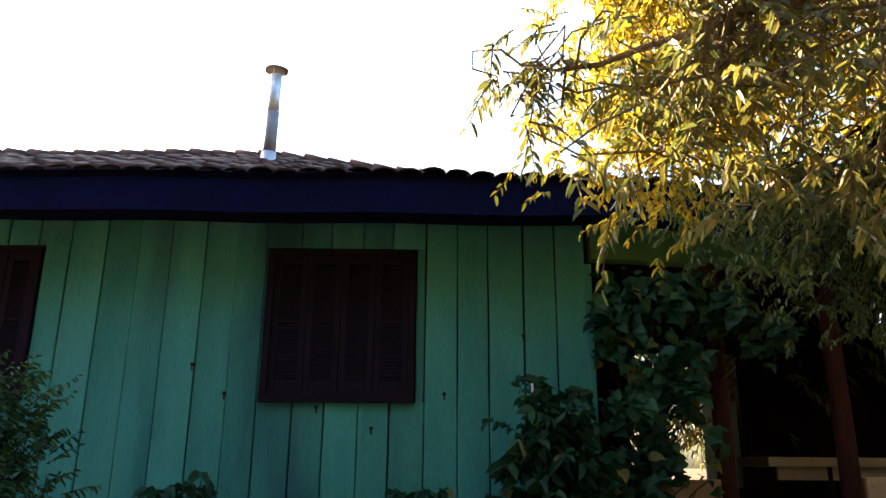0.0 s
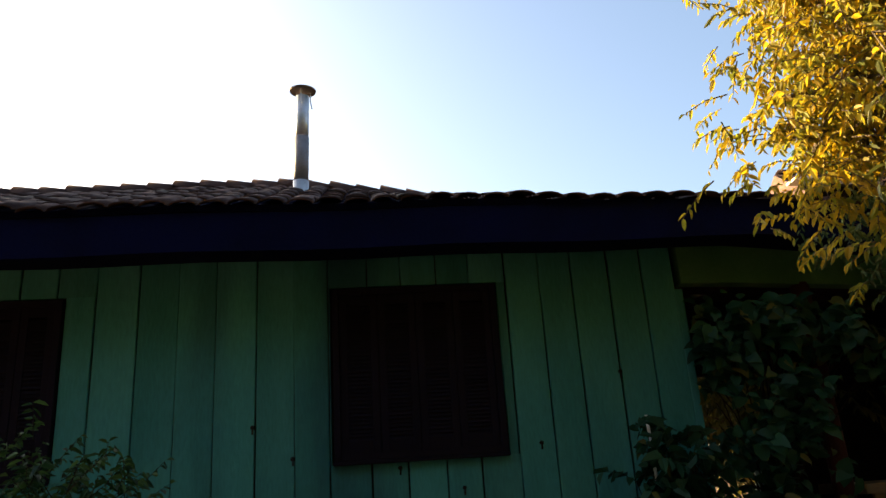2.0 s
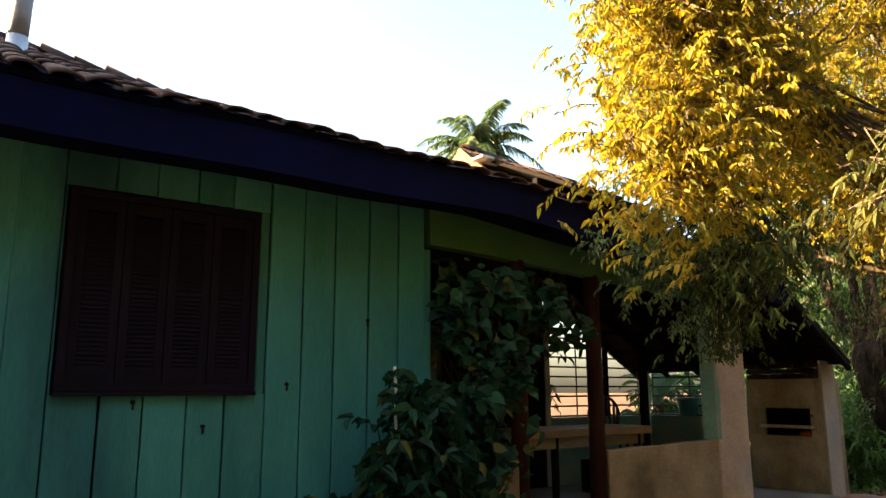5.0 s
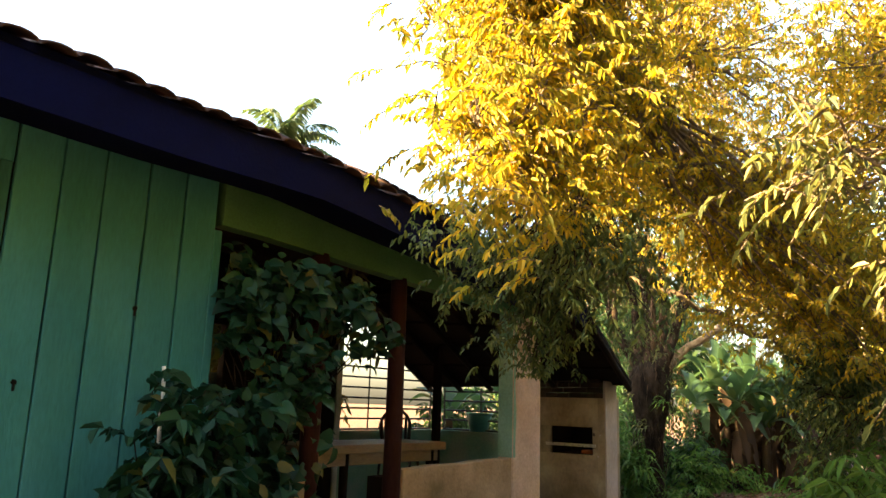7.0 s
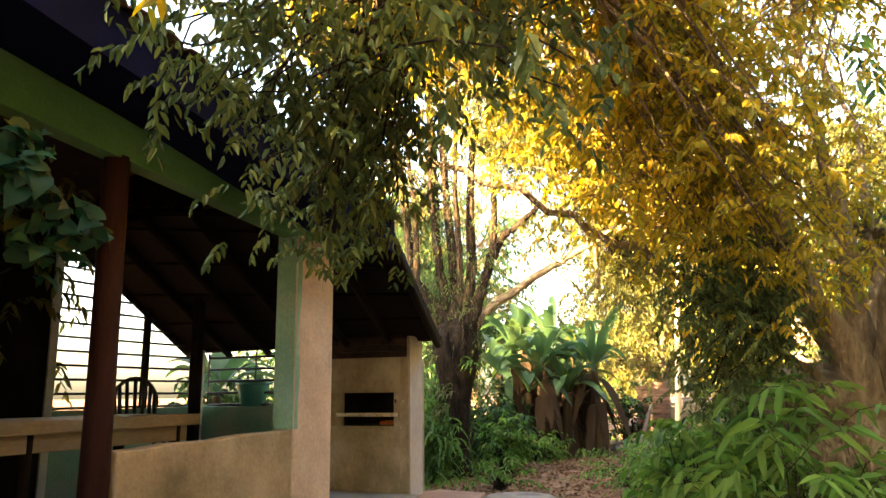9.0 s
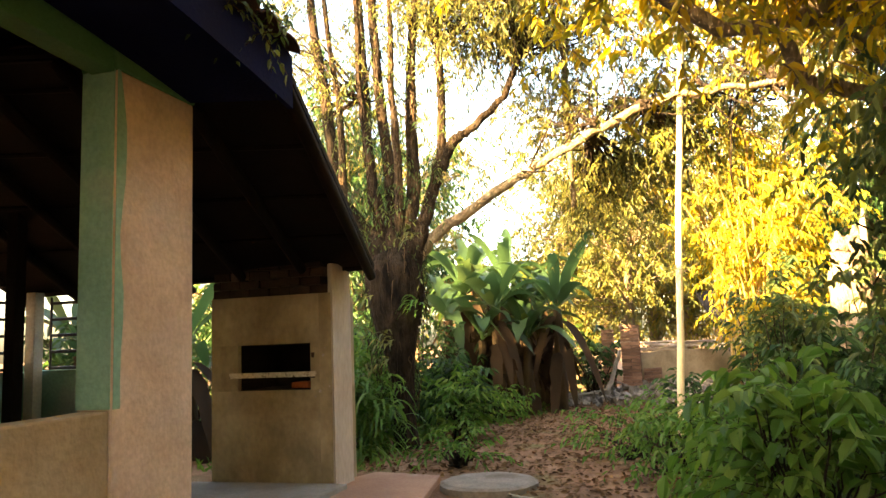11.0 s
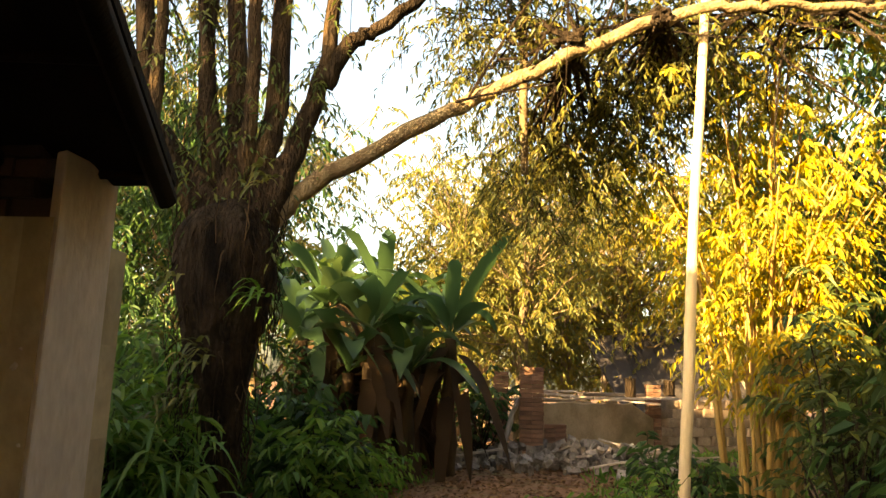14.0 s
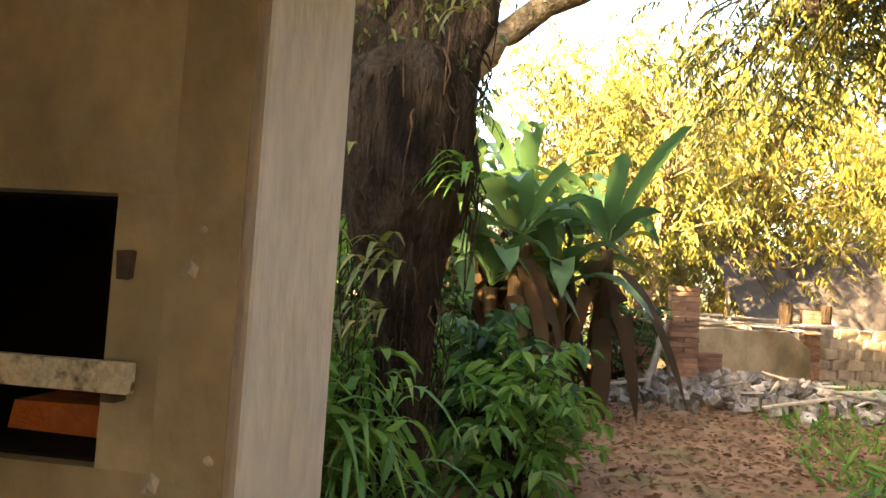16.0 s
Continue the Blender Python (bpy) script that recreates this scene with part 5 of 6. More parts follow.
part("foliage", leaf, L_VINE, vine, smooth=True, kind="stuff")
# dry creeper along the eave
creeper = thing("eave_creeper", (5.6, 5.7, 2.9), "thin creeper hanging from the eave tiles", "vine")
wood, leaf = Geo(), Geo()
xs = RNG.uniform(4.2, 7.0, 120)
pts = np.array([(x, EAVE_Y + RNG.uniform(-0.10, 0.05), eave_z(x) + RNG.uniform(-0.12, 0.16)) for x in xs])
sprays(wood, leaf, pts, 8, 0.2, 0.05, 0.02, 0.8)
part("stem", wood, M_BARK, creeper, kind="stuff")
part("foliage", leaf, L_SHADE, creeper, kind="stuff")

# ---- banana plants ----


def blade(g, base, way, length, width, up, sag):
    """One long banana blade, arched, torn at its edges."""
    base = np.array(base, float)
    a = np.array((math.cos(way), math.sin(way), 0))
    side = np.array((-a[1], a[0], 0))
    rows, n = [], 10
    tw = RNG.uniform(-0.4, 0.4)
    for i in range(n + 1):
        s = i / n
        c = base + a * length * s * 0.75 + np.array((0, 0, length * (up * s - sag * s * s)))
        w = width * 0.5 * (math.sin(math.pi * min(1, s * 0.93 + 0.07)) ** 0.6 if s > 0.1 else 0.12) * (1 if s < 0.98 else 0.15)
        lift = np.array((0, 0, w * 0.35))
        sd = side * math.cos(tw * s) + np.array((0, 0, math.sin(tw * s)))
        j = RNG.uniform(0.75, 1.05, 2)
        rows += [c + sd * w * j[0] + lift, c, c - sd * w * j[1] + lift]
    for i in range(n):
        torn = int(RNG.integers(0, 16)) if i > 2 else 9
        for j in (0, 1):
            if j == torn:
                continue
            g.f.append(tuple(g.n + q for q in (3 * i + j, 3 * i + j + 1, 3 * i + j + 4, 3 * i + j + 3)))
    g.v.append(np.array(rows))
    g.n += len(rows)


def banana(at, height, n, label):
    t = thing("banana_plant", at, label, "banana plant", "banana plants")
    g = Geo()
    top = np.array(at) + np.array((RNG.uniform(-0.1, 0.1), RNG.uniform(-0.1, 0.1), height))
    limb(g, [np.array(at) - np.array((0, 0, 0.1)), (np.array(at) + top) / 2, top], 0.13, 0.07, 10, 0.02, 4, 0.08)
    part("stem", g, M_STEM, t, "brown fibrous stem", smooth=True)
    for k in range(n):
        g = Geo()
        blade(g, top, 2 * math.pi * k / n + RNG.uniform(-0.4, 0.4), RNG.uniform(0.8, 1.45), RNG.uniform(0.22, 0.36), RNG.uniform(0.6, 1.7), RNG.uniform(0.5, 1.3))
        part("blade", g, L_BANANA, t, smooth=True)
    for k in range(9):
        g = Geo()
        blade(g, top - np.array((0, 0, 0.1 + 0.08 * k)), RNG.uniform(0, 6.3), RNG.uniform(0.9, 1.4), 0.22, -0.1, RNG.uniform(0.9, 1.3))
        part("dry_blade", g, L_DRY, t, "hanging dry brown blade", smooth=True)


for at, h, n in (((16.4, 7.3, 0), 2.0, 8), ((17.1, 6.7, 0), 2.2, 8), ((16.0, 6.6, 0), 1.7, 7), ((17.9, 7.6, 0), 2.4, 8), ((17.6, 6.1, 0), 1.8, 7), ((16.9, 5.75, 0), 1.75, 7), ((18.6, 6.6, 0), 2.1, 7), ((15.6, 7.4, 0), 1.6, 6)):
    banana(at, h, n + 3, "banana plant with broad green blades and dry skirts")
for at in ((11.2, 9.3, 0), (12.0, 8.9, 0), (10.9, 10.6, 0), (16.3, 6.2, 0), (15.9, 6.95, 0), (16.9, 6.35, 0)):
    banana(at, 1.25, 8, "young banana plant with narrow green blades")

# ---- pole, bamboo and dead trunk ----
g = Geo()
limb(g, [(12.3, 3.86, -0.1), (12.3, 3.72, 2.0), (12.3, 3.58, 3.85), (12.3, 3.45, 5.2), (12.35, 3.35, 6.2)], 0.042, 0.026, 12, 0.008, 5, 0.03)
solid("wooden_pole", g, M_POLE, "tall thin sunlit wooden pole in the earth", "pole", smooth=True)
clump = thing("bamboo_clump", (13.9, 2.8, 0), "clump of yellow bamboo lit by low sun", "bamboo")
wood, leaf = Geo(), Geo()
ends = []
for k in range(36):
    a, r = RNG.uniform(0, 2 * math.pi), RNG.uniform(0, 0.32)
    b = np.array((13.9 + r * math.cos(a), 2.75 + r * math.sin(a), -0.1))
    o = np.array((math.cos(a), math.sin(a), 0)) * RNG.uniform(0.3, 1.5)
    h = RNG.uniform(2.6, 5.0)
    g = Geo()
    out = limb(g, [b, b + o * 0.12 + np.array((0, 0, h * 0.4)), b + o * 0.45 + np.array((0, 0, h * 0.75)), b + o + np.array((0, 0, h))], RNG.uniform(0.018, 0.034), 0.006, 6, 0.015, 4, 0)
    part("culm", g, M_CULM, clump, smooth=True)
    ends += [np.array(p) for p in out[5:]]
wood = Geo()
ends = np.array(ends)
sprays(wood, leaf, np.repeat(ends, 4, 0) + RNG.normal(0, 0.20, (len(ends) * 4, 3)), 11, 0.28, 0.085, 0.026, 0.6)
part("foliage", leaf, L_YELLOW, clump, "dense yellow leaves", kind="stuff")
dead = thing("dead_tree", (12.0, 2.08, 0), "bleached broken dead tree trunk standing in shrubs", "tree stump")
g = Geo()
limb(g, [(12.05, 2.1, -0.1), (12.0, 2.08, 1.2), (12.0, 2.06, 1.9), (12.02, 2.03, 2.05)], 0.21, 0.18, 18, 0.03, 6, 0.18)
part("trunk", g, M_DEAD, dead, smooth=True)
for dx, dy, h, r in ((0.0, 0.11, 0.16, 0.07), (-0.06, 0.02, 0.10, 0.09), (0.05, -0.06, 0.22, 0.07), (0.0, -0.13, 0.38, 0.045), (0.07, 0.05, 0.12, 0.08)):
    g = Geo()
    g.tube([(12.0 + dx, 2.04 + dy, 1.95), (12.0 + dx, 2.04 + dy, 2.05 + h * 0.5), (12.0 + dx * 1.1, 2.04 + dy * 1.1, 2.05 + h)], (r, r * 0.75, r * 0.25), 8, 0.3)
    part("shard", g, M_DEAD, dead, "splintered shard of the broken top", smooth=True)
g = Geo()
limb(g, [(12.0, 2.0, 1.55), (11.95, 1.8, 1.75), (11.92, 1.7, 1.98)], 0.05, 0.02, 8, 0.02, 3, 0.15)
part("stub", g, M_DEAD, dead, smooth=True)
# undergrowth beside the path
for at, rad, n, lm, ln in (
        ((8.6, 3.2, 0), (0.6, 0.5, 0.42), 200, L_FERN, 0.12), ((9.5, 3.4, 0), (0.7, 0.5, 0.40), 220, L_FERN, 0.11), ((10.6, 3.9, 0), (0.7, 0.5, 0.30), 200, L_FERN, 0.10), ((11.4, 4.3, 0), (0.6, 0.45, 0.26), 170, L_FERN, 0.09),
        ((9.4, 2.3, 0), (0.8, 0.6, 0.62), 260, L_DEEP, 0.12), ((10.4, 2.6, 0), (0.8, 0.6, 0.66), 260, L_DEEP, 0.12), ((11.2, 2.6, 0), (0.7, 0.6, 0.78), 280, L_DEEP, 0.14), ((10.6, 1.4, 0), (0.9, 0.7, 0.75), 280, L_DEEP, 0.13),
        ((12.4, 1.2, 0), (0.9, 0.8, 0.7), 260, L_DEEP, 0.13), ((9.2, 1.2, 0), (0.9, 0.8, 0.7), 240, L_DEEP, 0.13), ((13.2, 3.6, 0), (0.6, 0.5, 0.35), 150, L_DEEP, 0.1), ((12.9, 2.2, 0), (0.7, 0.6, 0.6), 220, L_DEEP, 0.12),
        ((13.5, 7.5, 0), (0.6, 0.4, 0.5), 170, L_DEEP, 0.14), ((14.6, 7.4, 0), (0.7, 0.5, 0.5), 170, L_FERN, 0.15), ((12.6, 7.7, 0), (0.6, 0.5, 0.75), 240, L_FERN, 0.14),
        ((11.5, 7.6, 0), (0.4, 0.4, 0.5), 160, L_FERN, 0.13), ((15.0, 6.5, 0), (0.5, 0.4, 0.25), 140, L_FERN, 0.1), ((18.9, 5.4, 0), (0.8, 0.6, 0.7), 240, L_DEEP, 0.14), ((19.8, 6.4, 0), (1.0, 0.8, 0.8), 260, L_FERN, 0.14),
        ((7.9, 3.3, 0), (0.5, 0.45, 0.5), 170, L_FERN, 0.14), ((5.5, 2.75, 0), (0.5, 0.4, 0.62), 300, L_FERN, 0.13), ((12.6, 6.4, 0), (0.35, 0.25, 0.42), 200, L_FERN, 0.12), ((13.2, 6.6, 0), (0.5, 0.35, 0.5), 240, L_DEEP, 0.13), ((15.2, 7.3, 0), (0.8, 0.5, 0.8), 300, L_DEEP, 0.14), ((14.2, 8.2, 0), (0.9, 0.6, 0.9), 320, L_DEEP, 0.14),
        # first four: hedge added to keep low sun off the banana plants
        ((11.4, 10.9, 0), (1.1, 0.7, 0.95), 460, L_DEEP, 0.15), ((12.9, 10.4, 0), (1.1, 0.7, 1.0), 460, L_DEEP, 0.15), ((14.5, 10.2, 0), (1.1, 0.7, 0.95), 460, L_DEEP, 0.15), ((16.0, 9.6, 0), (1.0, 0.7, 0.9), 460, L_DEEP, 0.15), ((10.9, 6.0, 0), (0.3, 0.25, 0.14), 70, L_FERN, 0.08), ((8.6, 0.4, 0), (0.9, 0.7, 0.9), 220, L_DEEP, 0.13)):
    shrub("bush", at, rad, "leafy green undergrowth beside the earth path" if lm is L_FERN else "dense dark green bush among the trees", lm, int(n * (0.34 if lm is L_DEEP else 0.55)), ln * RNG.uniform(0.7, 1.25), ln * RNG.uniform(0.28, 0.45), RNG.uniform(0.2, 0.7), "undergrowth", 7, RNG.uniform(0.3, 0.5), 34)


for x, y, h in ((8.4, 2.9, 0.9), (9.0, 2.6, 1.0), (9.9, 3.0, 0.8), (10.9, 3.3, 0.7), (10.0, 1.9, 1.1), (11.6, 3.4, 0.6), (8.0, 2.6, 0.9), (9.6, 3.7, 0.5), (13.0, 7.4, 0.8), (12.75, 7.05, 0.5), (14.2, 7.0, 0.5), (15.3, 7.0, 0.6), (11.9, 7.8, 0.8)):
    strap_plant("strap_leaf_plant", (x, y, 0.05), 60, h, 0.10, "clump of long arching green strap leaves", None, L_FERN if h < 0.75 else L_DEEP)
# thin tall saplings with sparse leaves
for x, y, h in ((9.9, 2.2, 1.9), (10.7, 2.9, 1.7), (11.4, 1.9, 2.2), (10.9, 1.2, 2.3), (9.0, 1.6, 2.0), (12.6, 2.6, 2.0), (11.7, 3.0, 1.6)):
    shrub("sapling", (x, y, 0), (0.35, 0.35, h / 2), "thin leafy sapling among the bushes", L_SHADE, 80, 0.10, 0.032, 0.5, "saplings", 8, 0.35, 30)


def grass(n, x0, x1, y0, y1, h, name, label, mat, keep=lambda x, y: True):
    g = Geo()
    x, y = RNG.uniform(x0, x1, n), RNG.uniform(y0, y1, n)
    ok = np.array([keep(a, b) for a, b in zip(x, y)])
    x, y = x[ok], y[ok]
    z = np.array([ground_height(a, b) for a, b in zip(x, y)])
    m = len(x)
    w = np.stack((RNG.normal(0, 0.5, m), RNG.normal(0, 0.5, m), np.ones(m)), 1)
    ln = h * RNG.uniform(0.4, 1.3, m)
    g.leaves(np.stack((x, y, z - 0.01), 1), w, ln, ln * 0.14, 0.2, 0.3)
    return solid(name, g, mat, label, "grass", kind="stuff")


on_path = lambda x, y: abs(y - (5.0 + 0.25 * math.sin(x * 0.6))) < 0.9 + 0.25 * noise.noise((x, y, 0))
grass(14000, 7, 22, 0, 9, 0.16, "grass", "short green weeds and grass on the earth", L_FERN, lambda x, y: not on_path(x, y) and noise.noise((x * 0.7, y * 0.7, 5)) > -0.15 and not (6.7 < x < 10.4 and 5.4 < y))
grass(26000, 10, 40, -18, 4, 0.22, "meadow", "sunlit green grass beyond the trees", L_FERN)
g = Geo()
m = 16000
x, y = RNG.uniform(7.2, 20, m), RNG.uniform(2.2, 8.2, m)
ok = np.array([not (6.7 < a < 10.4 and 5.35 < b) for a, b in zip(x, y)])
x, y = x[ok], y[ok]
z = np.array([ground_height(a, b) + 0.012 for a, b in zip(x, y)])
g.leaves(np.stack((x, y, z), 1), np.stack((RNG.normal(0, 1, len(x)), RNG.normal(0, 1, len(x)), RNG.uniform(-0.05, 0.25, len(x))), 1), RNG.uniform(0.03, 0.09, len(x)), RNG.uniform(0.015, 0.04, len(x)), 0.2, 0.0)
solid("fallen_leaves", g, L_LITTER, "brown fallen leaves scattered over the earth", "fallen leaves", kind="stuff")

# ---- ruin at the end of the path ----
ruin = thing("ruined_wall", (19.5, 3.5, 0), "broken tan plastered low wall of a ruin", "ruin")
g = Geo()
n = 14
p = []
for i in range(n + 1):
    y = 4.42 - 2.1 * i / n
    x = 18.85 + 1.9 * i / n
    z = 0.92 + RNG.uniform(-0.02, 0.02) - (0.25 * max(0, i - 11) / 3)
    p += [(x, y, -0.1), (x, y, z), (x + 0.16, y + 0.12, z - 0.02), (x + 0.16, y + 0.12, -0.1)]
g.add(p, [(4 * i + a, 4 * i + b, 4 * i + 4 + b, 4 * i + 4 + a) for i in range(n) for a, b in ((0, 1), (1, 2), (2, 3), (3, 0))] + [(0, 3, 2, 1), (4 * n, 4 * n + 1, 4 * n + 2, 4 * n + 3)])
part("wall", g, M_PLASTER, ruin, "stained plaster", bevel=0.02)
g = Geo()
g.box((-0.11, -0.055, -0.03), (0.11, 0.055, 0.03))
BRICK = make_mesh("brick", g, M_BRICK, bevel=0.004)


def brick_pier(at, h, w):
    t = thing("brick_pier", at, "crumbling red brick pier of the ruin", "pier", "brick piers")
    z, row = 0.03, 0
    while z < h:
        for k in range(2):
            off = (k - 0.5) * w * 0.5
            m = Matrix.Translation((at[0] + (0 if row % 2 else off), at[1] + (off if row % 2 else 0), at[2] + z)) @ pose(0, 0, 0, RNG.uniform(-1, 1), RNG.uniform(-1, 1), (0 if row % 2 else 90) + RNG.uniform(-3, 3))
            piece("brick", BRICK, t, m @ Matrix.Diagonal((w / 0.22, w / 0.22, 1, 1)))
        z += 0.066
        row += 1
    return t


brick_pier((18.7, 4.58, 0), 1.45, 0.36)
brick_pier((19.3, 5.05, 0), 1.4, 0.24)
brick_pier((20.9, 2.3, 0), 1.25, 0.24)
brick_pier((19.0, 4.2, 0), 0.6, 0.34)
g = Geo()
for k in range(520):
    a = np.array((RNG.normal(18.9, 0.9), RNG.normal(4.0, 0.9), 0))
    if a[0] < 17.2:
        continue
    h = max(0, 0.32 - 0.12 * abs(a[0] - 18.9) - 0.10 * abs(a[1] - 4.0))
    s = RNG.uniform(0.03, 0.12)
    m = Matrix.Translation((a[0], a[1], RNG.uniform(0, h) + 0.02)) @ pose(0, 0, 0, *RNG.uniform(0, 360, 3))
    g.box((-s, -s * 0.6, -s * 0.4), (s, s * 0.6, s * 0.4), s * 0.2, m)
solid("rubble", g, M_RUBBLE, "heap of broken brick and plaster rubble", "rubble", kind="stuff")
for k in range(34):
    y, x = RNG.uniform(2.0, 5.8), RNG.uniform(17.6, 20.4)
    L, w = RNG.uniform(0.5, 1.6), RNG.uniform(0.04, 0.09)
    g = Geo()
    m = Matrix.Translation((x, y, RNG.uniform(0.05, 0.3))) @ pose(0, 0, 0, RNG.uniform(-8, 8), RNG.uniform(-14, 14), RNG.uniform(0, 180))
    g.box((-L / 2, -w / 2, -0.012), (L / 2, w / 2, 0.012), 0.004, m)
    solid("plank", g, M_PLANK, "grey weathered plank lying on the rubble", "plank", "loose planks")
for k in range(12):
    g = Geo()
    m = Matrix.Translation((20.3 + RNG.uniform(-0.4, 0.6), 3.6 + RNG.uniform(-0.9, 0.9), 0.92 + 0.03 * k / 2)) @ pose(0, 0, 0, RNG.uniform(-5, 5), RNG.uniform(-5, 5), 100 + RNG.uniform(-30, 30))
    L = RNG.uniform(1.0, 2.2)
    g.box((-L / 2, -0.07, -0.015), (L / 2, 0.07, 0.015), 0.004, m)
    solid("plank", g, M_PLANK, "grey weathered plank stacked on the ruin", "plank", "loose planks")
g = Geo()
limb(g, [(18.2, 5.1, 0.0), (18.5, 4.95, 0.5), (18.75, 4.8, 0.95)], 0.05, 0.04, 8, 0.02)
solid("leaning_log", g, M_PLANK, "grey log leaning on the brick pier", "log", smooth=True)
# collapsed roof
shed = thing("collapsed_roof", (24.5, 1.2, 0), "collapsed grey sheet roof leaning on the ground", "roof")
for k in range(9):
    g = Geo()
    y0 = 2.3 - k * 0.36
    a, b = Vector((23.6 + 0.05 * k, y0, 0.55)), Vector((25.6, y0 + 0.7, 2.35 + 0.05 * k))
    d = Vector((0.05, -0.36, 0.02))
    pts = [a, a + d, b + d, b]
    up = Vector((0, 0, 0.03 + RNG.uniform(0, 0.02)))
    g.add([tuple(p) for p in pts] + [tuple(p + up) for p in pts], [(0, 1, 2, 3), (7, 6, 5, 4), (0, 4, 5, 1), (1, 5, 6, 2), (2, 6, 7, 3), (3, 7, 4, 0)])
    part("sheet", g, M_SHADED_SHEET, shed)
for y in (1.9, 0.6, -0.8):
    g = Geo()
    g.tube([(23.7, y, 0.5), (25.6, y + 0.7, 2.35)], 0.05, 6)
    part("rafter", g, M_PLANK, shed)
    g = Geo()
    g.tube([(25.5, y + 0.65, -0.1), (25.5, y + 0.65, 2.3)], 0.06, 6)
    part("post", g, M_PLANK, shed)
# dry stone wall
stones = thing("wall_stone", (22, 0.8, 0), "low wall of pale stacked stone blocks", "wall", kind="structure")
g = Geo()
g.box((-0.16, -0.12, -0.085), (0.16, 0.12, 0.085), 0.02)
STONE = make_mesh("stone", g, M_STONE, bevel=0.025)
for row in range(6):
    for k in range(9):
        s = (k + (row % 2) * 0.5) / 9
        piece("stone", STONE, stones, Matrix.Translation((21.2 + 1.6 * s, 2.1 - 2.9 * s, 0.08 + row * 0.165)) @ pose(0, 0, 0, RNG.uniform(-4, 4), RNG.uniform(-4, 4), -60 + RNG.uniform(-8, 8)) @ Matrix.Diagonal((RNG.uniform(0.95, 1.15), RNG.uniform(0.9, 1.2), RNG.uniform(0.9, 1.05), 1)))
for p in ((20.6, 2.75), (21.6, 1.85)):
    g = Geo()
    g.tube([(p[0], p[1], -0.1), (p[0], p[1], 0.7), (p[0], p[1], 1.35)], (0.11, 0.10, 0.10), 8, 0.08)
    solid("wooden_post", g, M_BARK, "short dark wooden post beside the stone wall", "post", "ruin posts")

# ---- woods around ----


def wood_tree(at, height, r, leaf_mat, label, n=46, trunk=0.16, bark=None, low=0.35):
    t = tree("woodland_tree", at, label, "woods behind the yard")
    g = Geo()
    base = np.array(at, float)
    lean_d = RNG.normal(0, 0.04, 2) * height
    top = base + np.array((lean_d[0], lean_d[1], height * 0.8))
    limb(g, [base - np.array((0, 0, 0.2)), (base + top) / 2 + RNG.normal(0, 0.15, 3), top], trunk, trunk * 0.3, 9, 0.04, 5, 0.06)
    part("trunk", g, bark or M_BARK_PALE, t, smooth=True)
    wood, leaf = Geo(), Geo()
    ends = []
    for k in range(7):
        z = height * (low + (0.95 - low) * k / 6)
        a = k * 2.4 + RNG.uniform(-0.5, 0.5)
        rr = r * (0.55 + 0.45 * math.sin(math.pi * (k + 1) / 8))
        c = base + np.array((math.cos(a) * rr * 0.6, math.sin(a) * rr * 0.6, z))
        s = base + (top - base) * min(1, z / height * 0.9)
        ends += branching(wood, s, c, (rr * 0.75, rr * 0.75, height * 0.16), n // 4, 0.03, 0.008)
    ends = np.array(ends)
    part("bough", wood, bark or M_BARK_PALE, t, kind="stuff")
    wood = Geo()
    sprays(wood, leaf, np.repeat(ends, 2, 0) + RNG.normal(0, 0.3, (len(ends) * 2, 3)), 13, 0.6, 0.15, 0.05, 0.7)
    part("crown", leaf, leaf_mat, t)
    return t


A = wood_tree((21.5, 14.5, 0), 7.5, 2.6, L_OLIVE, "woodland tree with olive leaves")
B = wood_tree((19.5, -0.8, 0), 6.0, 2.4, L_WOOD, "woodland tree with yellowing leaves")
C = wood_tree((16.2, -0.6, 0), 6.5, 2.2, L_DEEP, "woodland tree with dark green leaves", low=0.2)
D = wood_tree((24.2, 5.4, 0), 6.5, 2.6, L_PALEWOOD, "woodland tree with pale yellow-green leaves", n=34, bark=M_DEAD)
places = ((A, 21.2, 4.7, 0.8), (C, 19.5, 10.5, 1.0), (A, 26.5, 6.5, 0.5), (C, 17.5, 12.5, 1.05), (A, 28, 12, 1.3), (A, 23.0, 8.6, 0.48), (A, 29, -1.5, 1.2),
          (B, 26.0, 1.6, 1.1), (B, 22.5, -3.6, 1.2), (B, 28.5, 4.2, 1.3), (B, 17.4, -1.6, 0.8), (C, 14.8, 0.9, 0.55), (B, 25, -6.5, 1.2),
          (C, 13.2, -2.4, 0.95), (C, 18.5, -4.6, 1.1), (C, 10.4, -3.2, 1.0), (C, 22.5, 11.8, 1.3), (C, 14.0, -6.5, 1.2), (C, 26, 9.5, 0.6),
          (D, 30.5, 8.0, 0.65), (D, 27.5, -3.8, 1.2), (A, 22.6, 6.0, 0.82), (D, 32, 1.5, 1.4), (D, 25.5, 16, 1.4), (D, 30.0, 3.0, 0.9))
# added behind the house, mostly unseen, to block low sun from porch and trunk
SHADE_TREE = wood_tree((6.1, 11.6, 0), 5.2, 1.9, L_OLIVE, "leafy tree added behind the house to block the low sun", n=84, low=0.35)
copy_thing(SHADE_TREE, pose(6.9, 13.2, 0, 0, 0, 80) @ Matrix.Diagonal((0.93, 0.93, 0.93, 1)))
copy_thing(SHADE_TREE, pose(3.2, 12.9, 0, 0, 0, 200) @ Matrix.Diagonal((0.93, 0.93, 0.93, 1)))
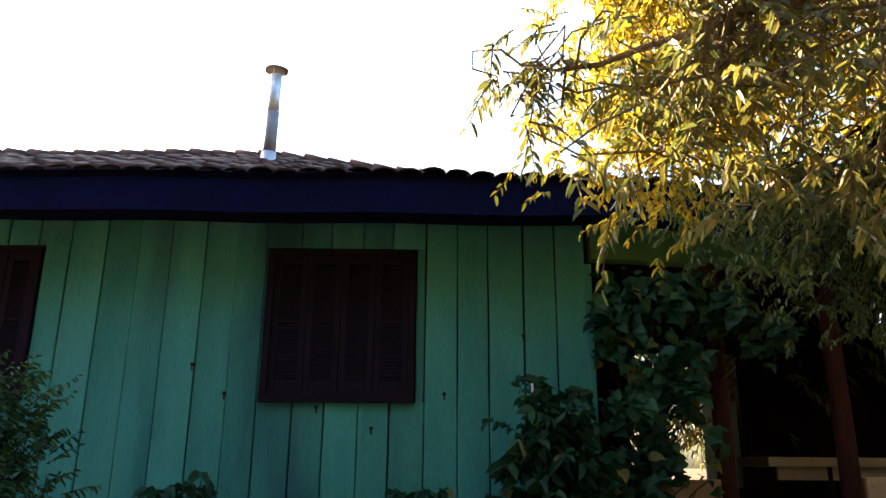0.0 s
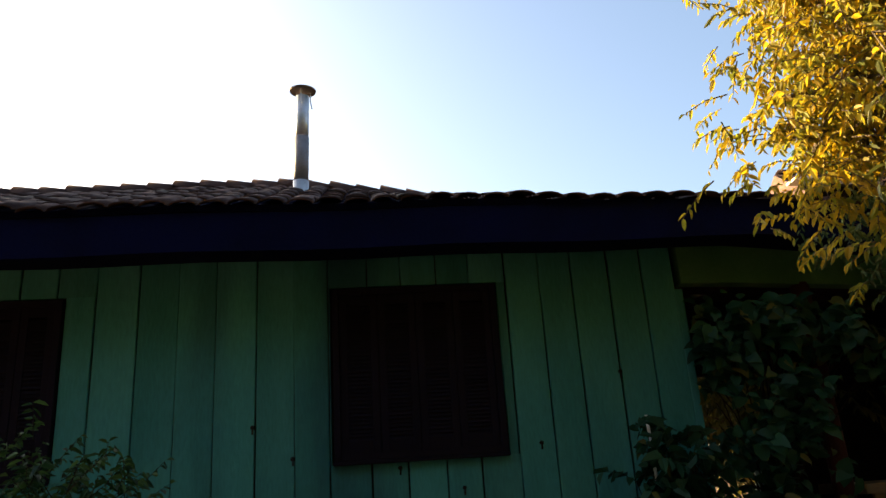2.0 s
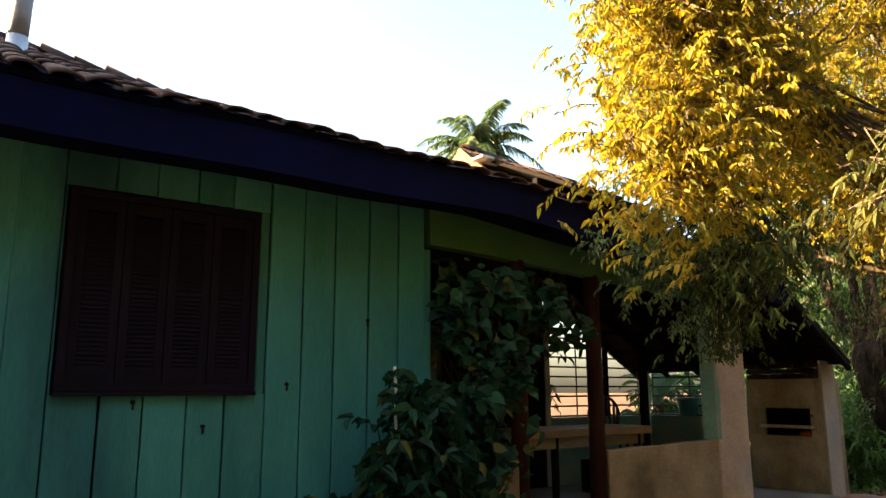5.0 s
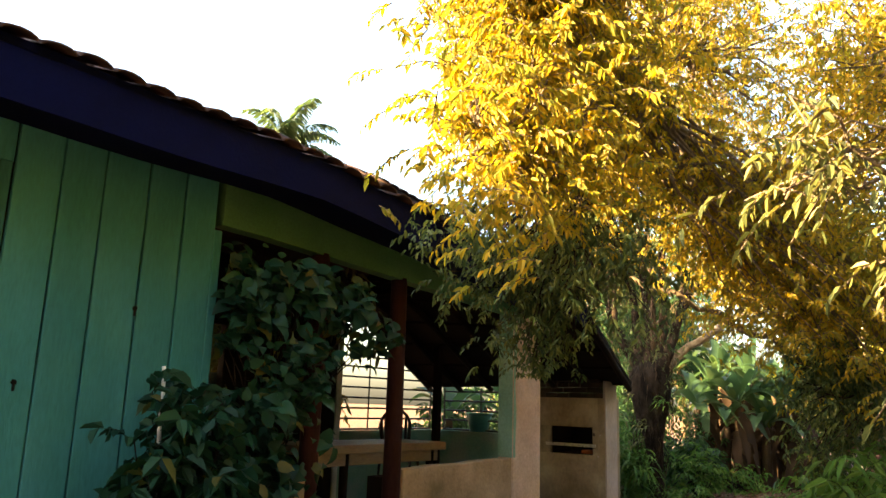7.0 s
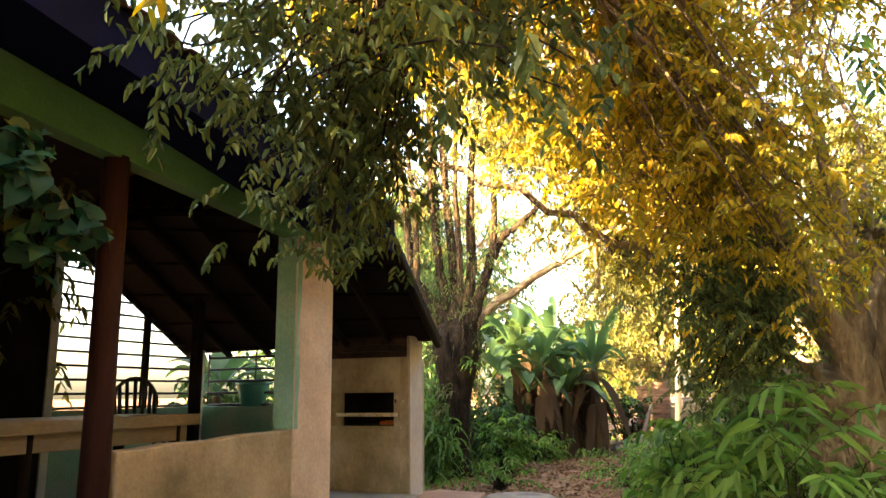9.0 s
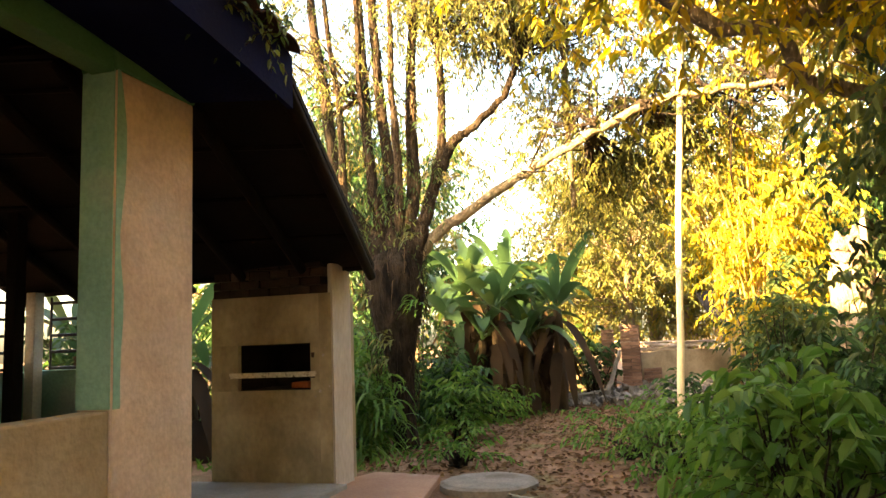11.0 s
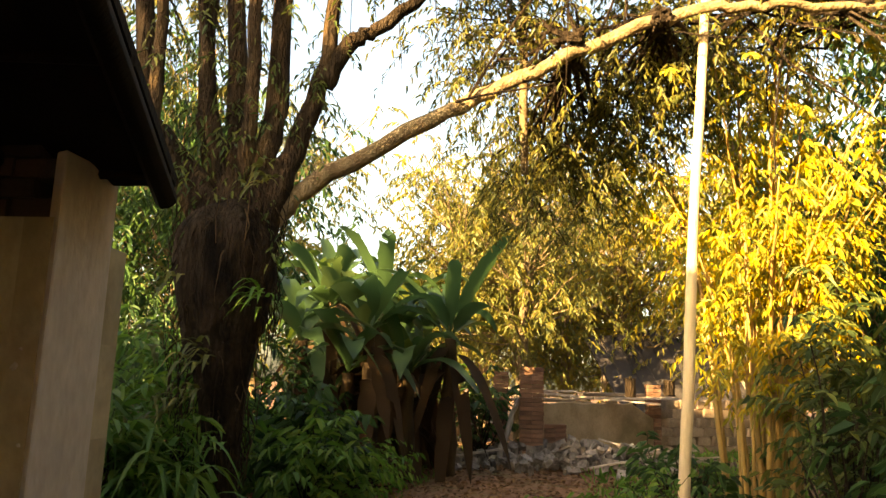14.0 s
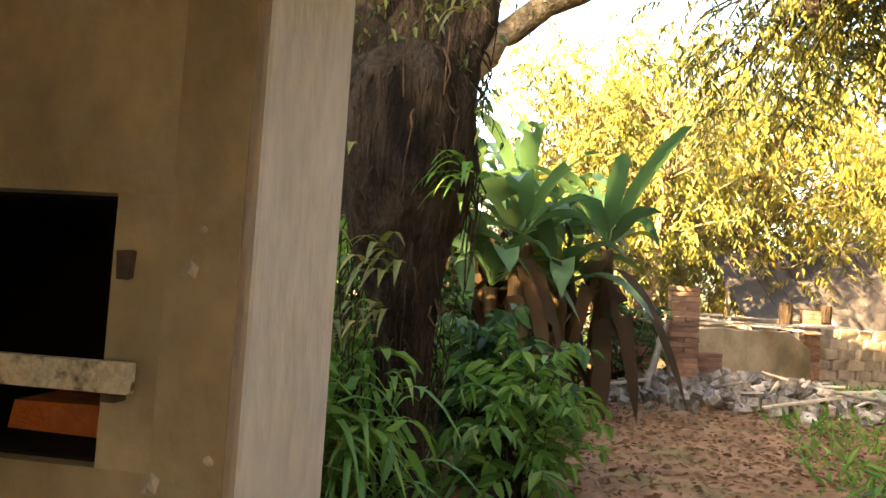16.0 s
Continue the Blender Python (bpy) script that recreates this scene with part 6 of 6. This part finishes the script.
copy_thing(SHADE_TREE, pose(1.3, 13.2, 0, 0, 0, 310) @ Matrix.Diagonal((0.93, 0.93, 0.93, 1)))
copy_thing(SHADE_TREE, pose(-0.7, 13.6, 0, 0, 0, 20))
# unseen trees added south of the yard to cut skylight on the house front
places += ((A, -5.5, -3.6, 1.5), (C, -1.5, -3.9, 1.6), (A, 2.6, -3.8, 1.5), (C, 6.2, -3.0, 1.4), (C, 9.2, -1.6, 1.2), (A, -9, -2.5, 1.5), (D, 0.5, -8, 1.7), (D, -6, -8, 1.7), (D, 6.5, -7, 1.7), (A, -7.5, -5.5, 1.1), (C, -3.5, -6.0, 1.2), (A, 0.5, -5.2, 1.1), (C, 4.5, -5.0, 1.2), (A, 8.0, -4.2, 1.1), (C, -11.5, -1.5, 1.2), (A, -11, 3.5, 1.0))
for i, (src, x, y, s) in enumerate(places):
    copy_thing(src, pose(x, y, 0, 0, 0, i * 67) @ Matrix.Diagonal((s, s, s, 1)))

# pale dead tree beyond the ruin
snag = tree("dead_tree", (27.9, 3.2, 0), "pale bare dead tree standing beyond the ruin")
for nm, pts, r0, r1 in (("trunk", ((27.9, 3.2, -0.2), (27.85, 3.25, 2.0), (27.95, 3.15, 4.3)), 0.20, 0.11), ("limb", ((27.93, 3.18, 3.4), (27.9, 3.7, 4.3), (27.8, 4.0, 5.2)), 0.09, 0.03), ("limb", ((27.95, 3.15, 4.2), (28.0, 2.8, 5.0), (28.1, 2.7, 5.9)), 0.09, 0.03)):
    g = Geo()
    limb(g, pts, r0, r1, 10, 0.04, 4, 0.08)
    part(nm, g, M_DEAD, snag, smooth=True)

# ---- palm behind the house ----
palm = thing("palm_tree", (20, 27.4, 0), "tall feathery palm behind the house roof", "palm")
g = Geo()
limb(g, [(20, 27.4, -0.3), (20.1, 27.4, 6), (20, 27.4, 12.85)], 0.24, 0.16, 12, 0.03, 6, 0.04)
part("trunk", g, M_BARK, palm, smooth=True)
for k in range(30):
    g = Geo()
    a = 2 * math.pi * k / 15 + RNG.uniform(-0.2, 0.2)
    L, up = RNG.uniform(2.6, 3.6), RNG.uniform(0.1, 1.25)
    f = lambda s: np.array((20 + math.cos(a) * L * s * 0.85, 27.4 + math.sin(a) * L * s * 0.85, 12.75 + L * (up * s - 0.75 * s * s)))
    g.tube([f(s) for s in np.linspace(0, 1, 7)], [0.035 - 0.028 * s for s in np.linspace(0, 1, 7)], 5)
    ss = np.repeat(np.linspace(0.12, 1.0, 46), 2)
    b = np.array([f(s) for s in ss])
    sd = np.array((-math.sin(a), math.cos(a), 0))
    w = np.array([sd * (1 if i % 2 else -1) for i in range(len(ss))]) + np.array((math.cos(a) * 0.5, math.sin(a) * 0.5, -0.5)) + RNG.normal(0, 0.15, (len(ss), 3))
    g.leaves(b, w, 0.75 * (1.05 - 0.6 * ss), 0.05, 0.2, 0.4)
    part("frond", g, L_PALM, palm)
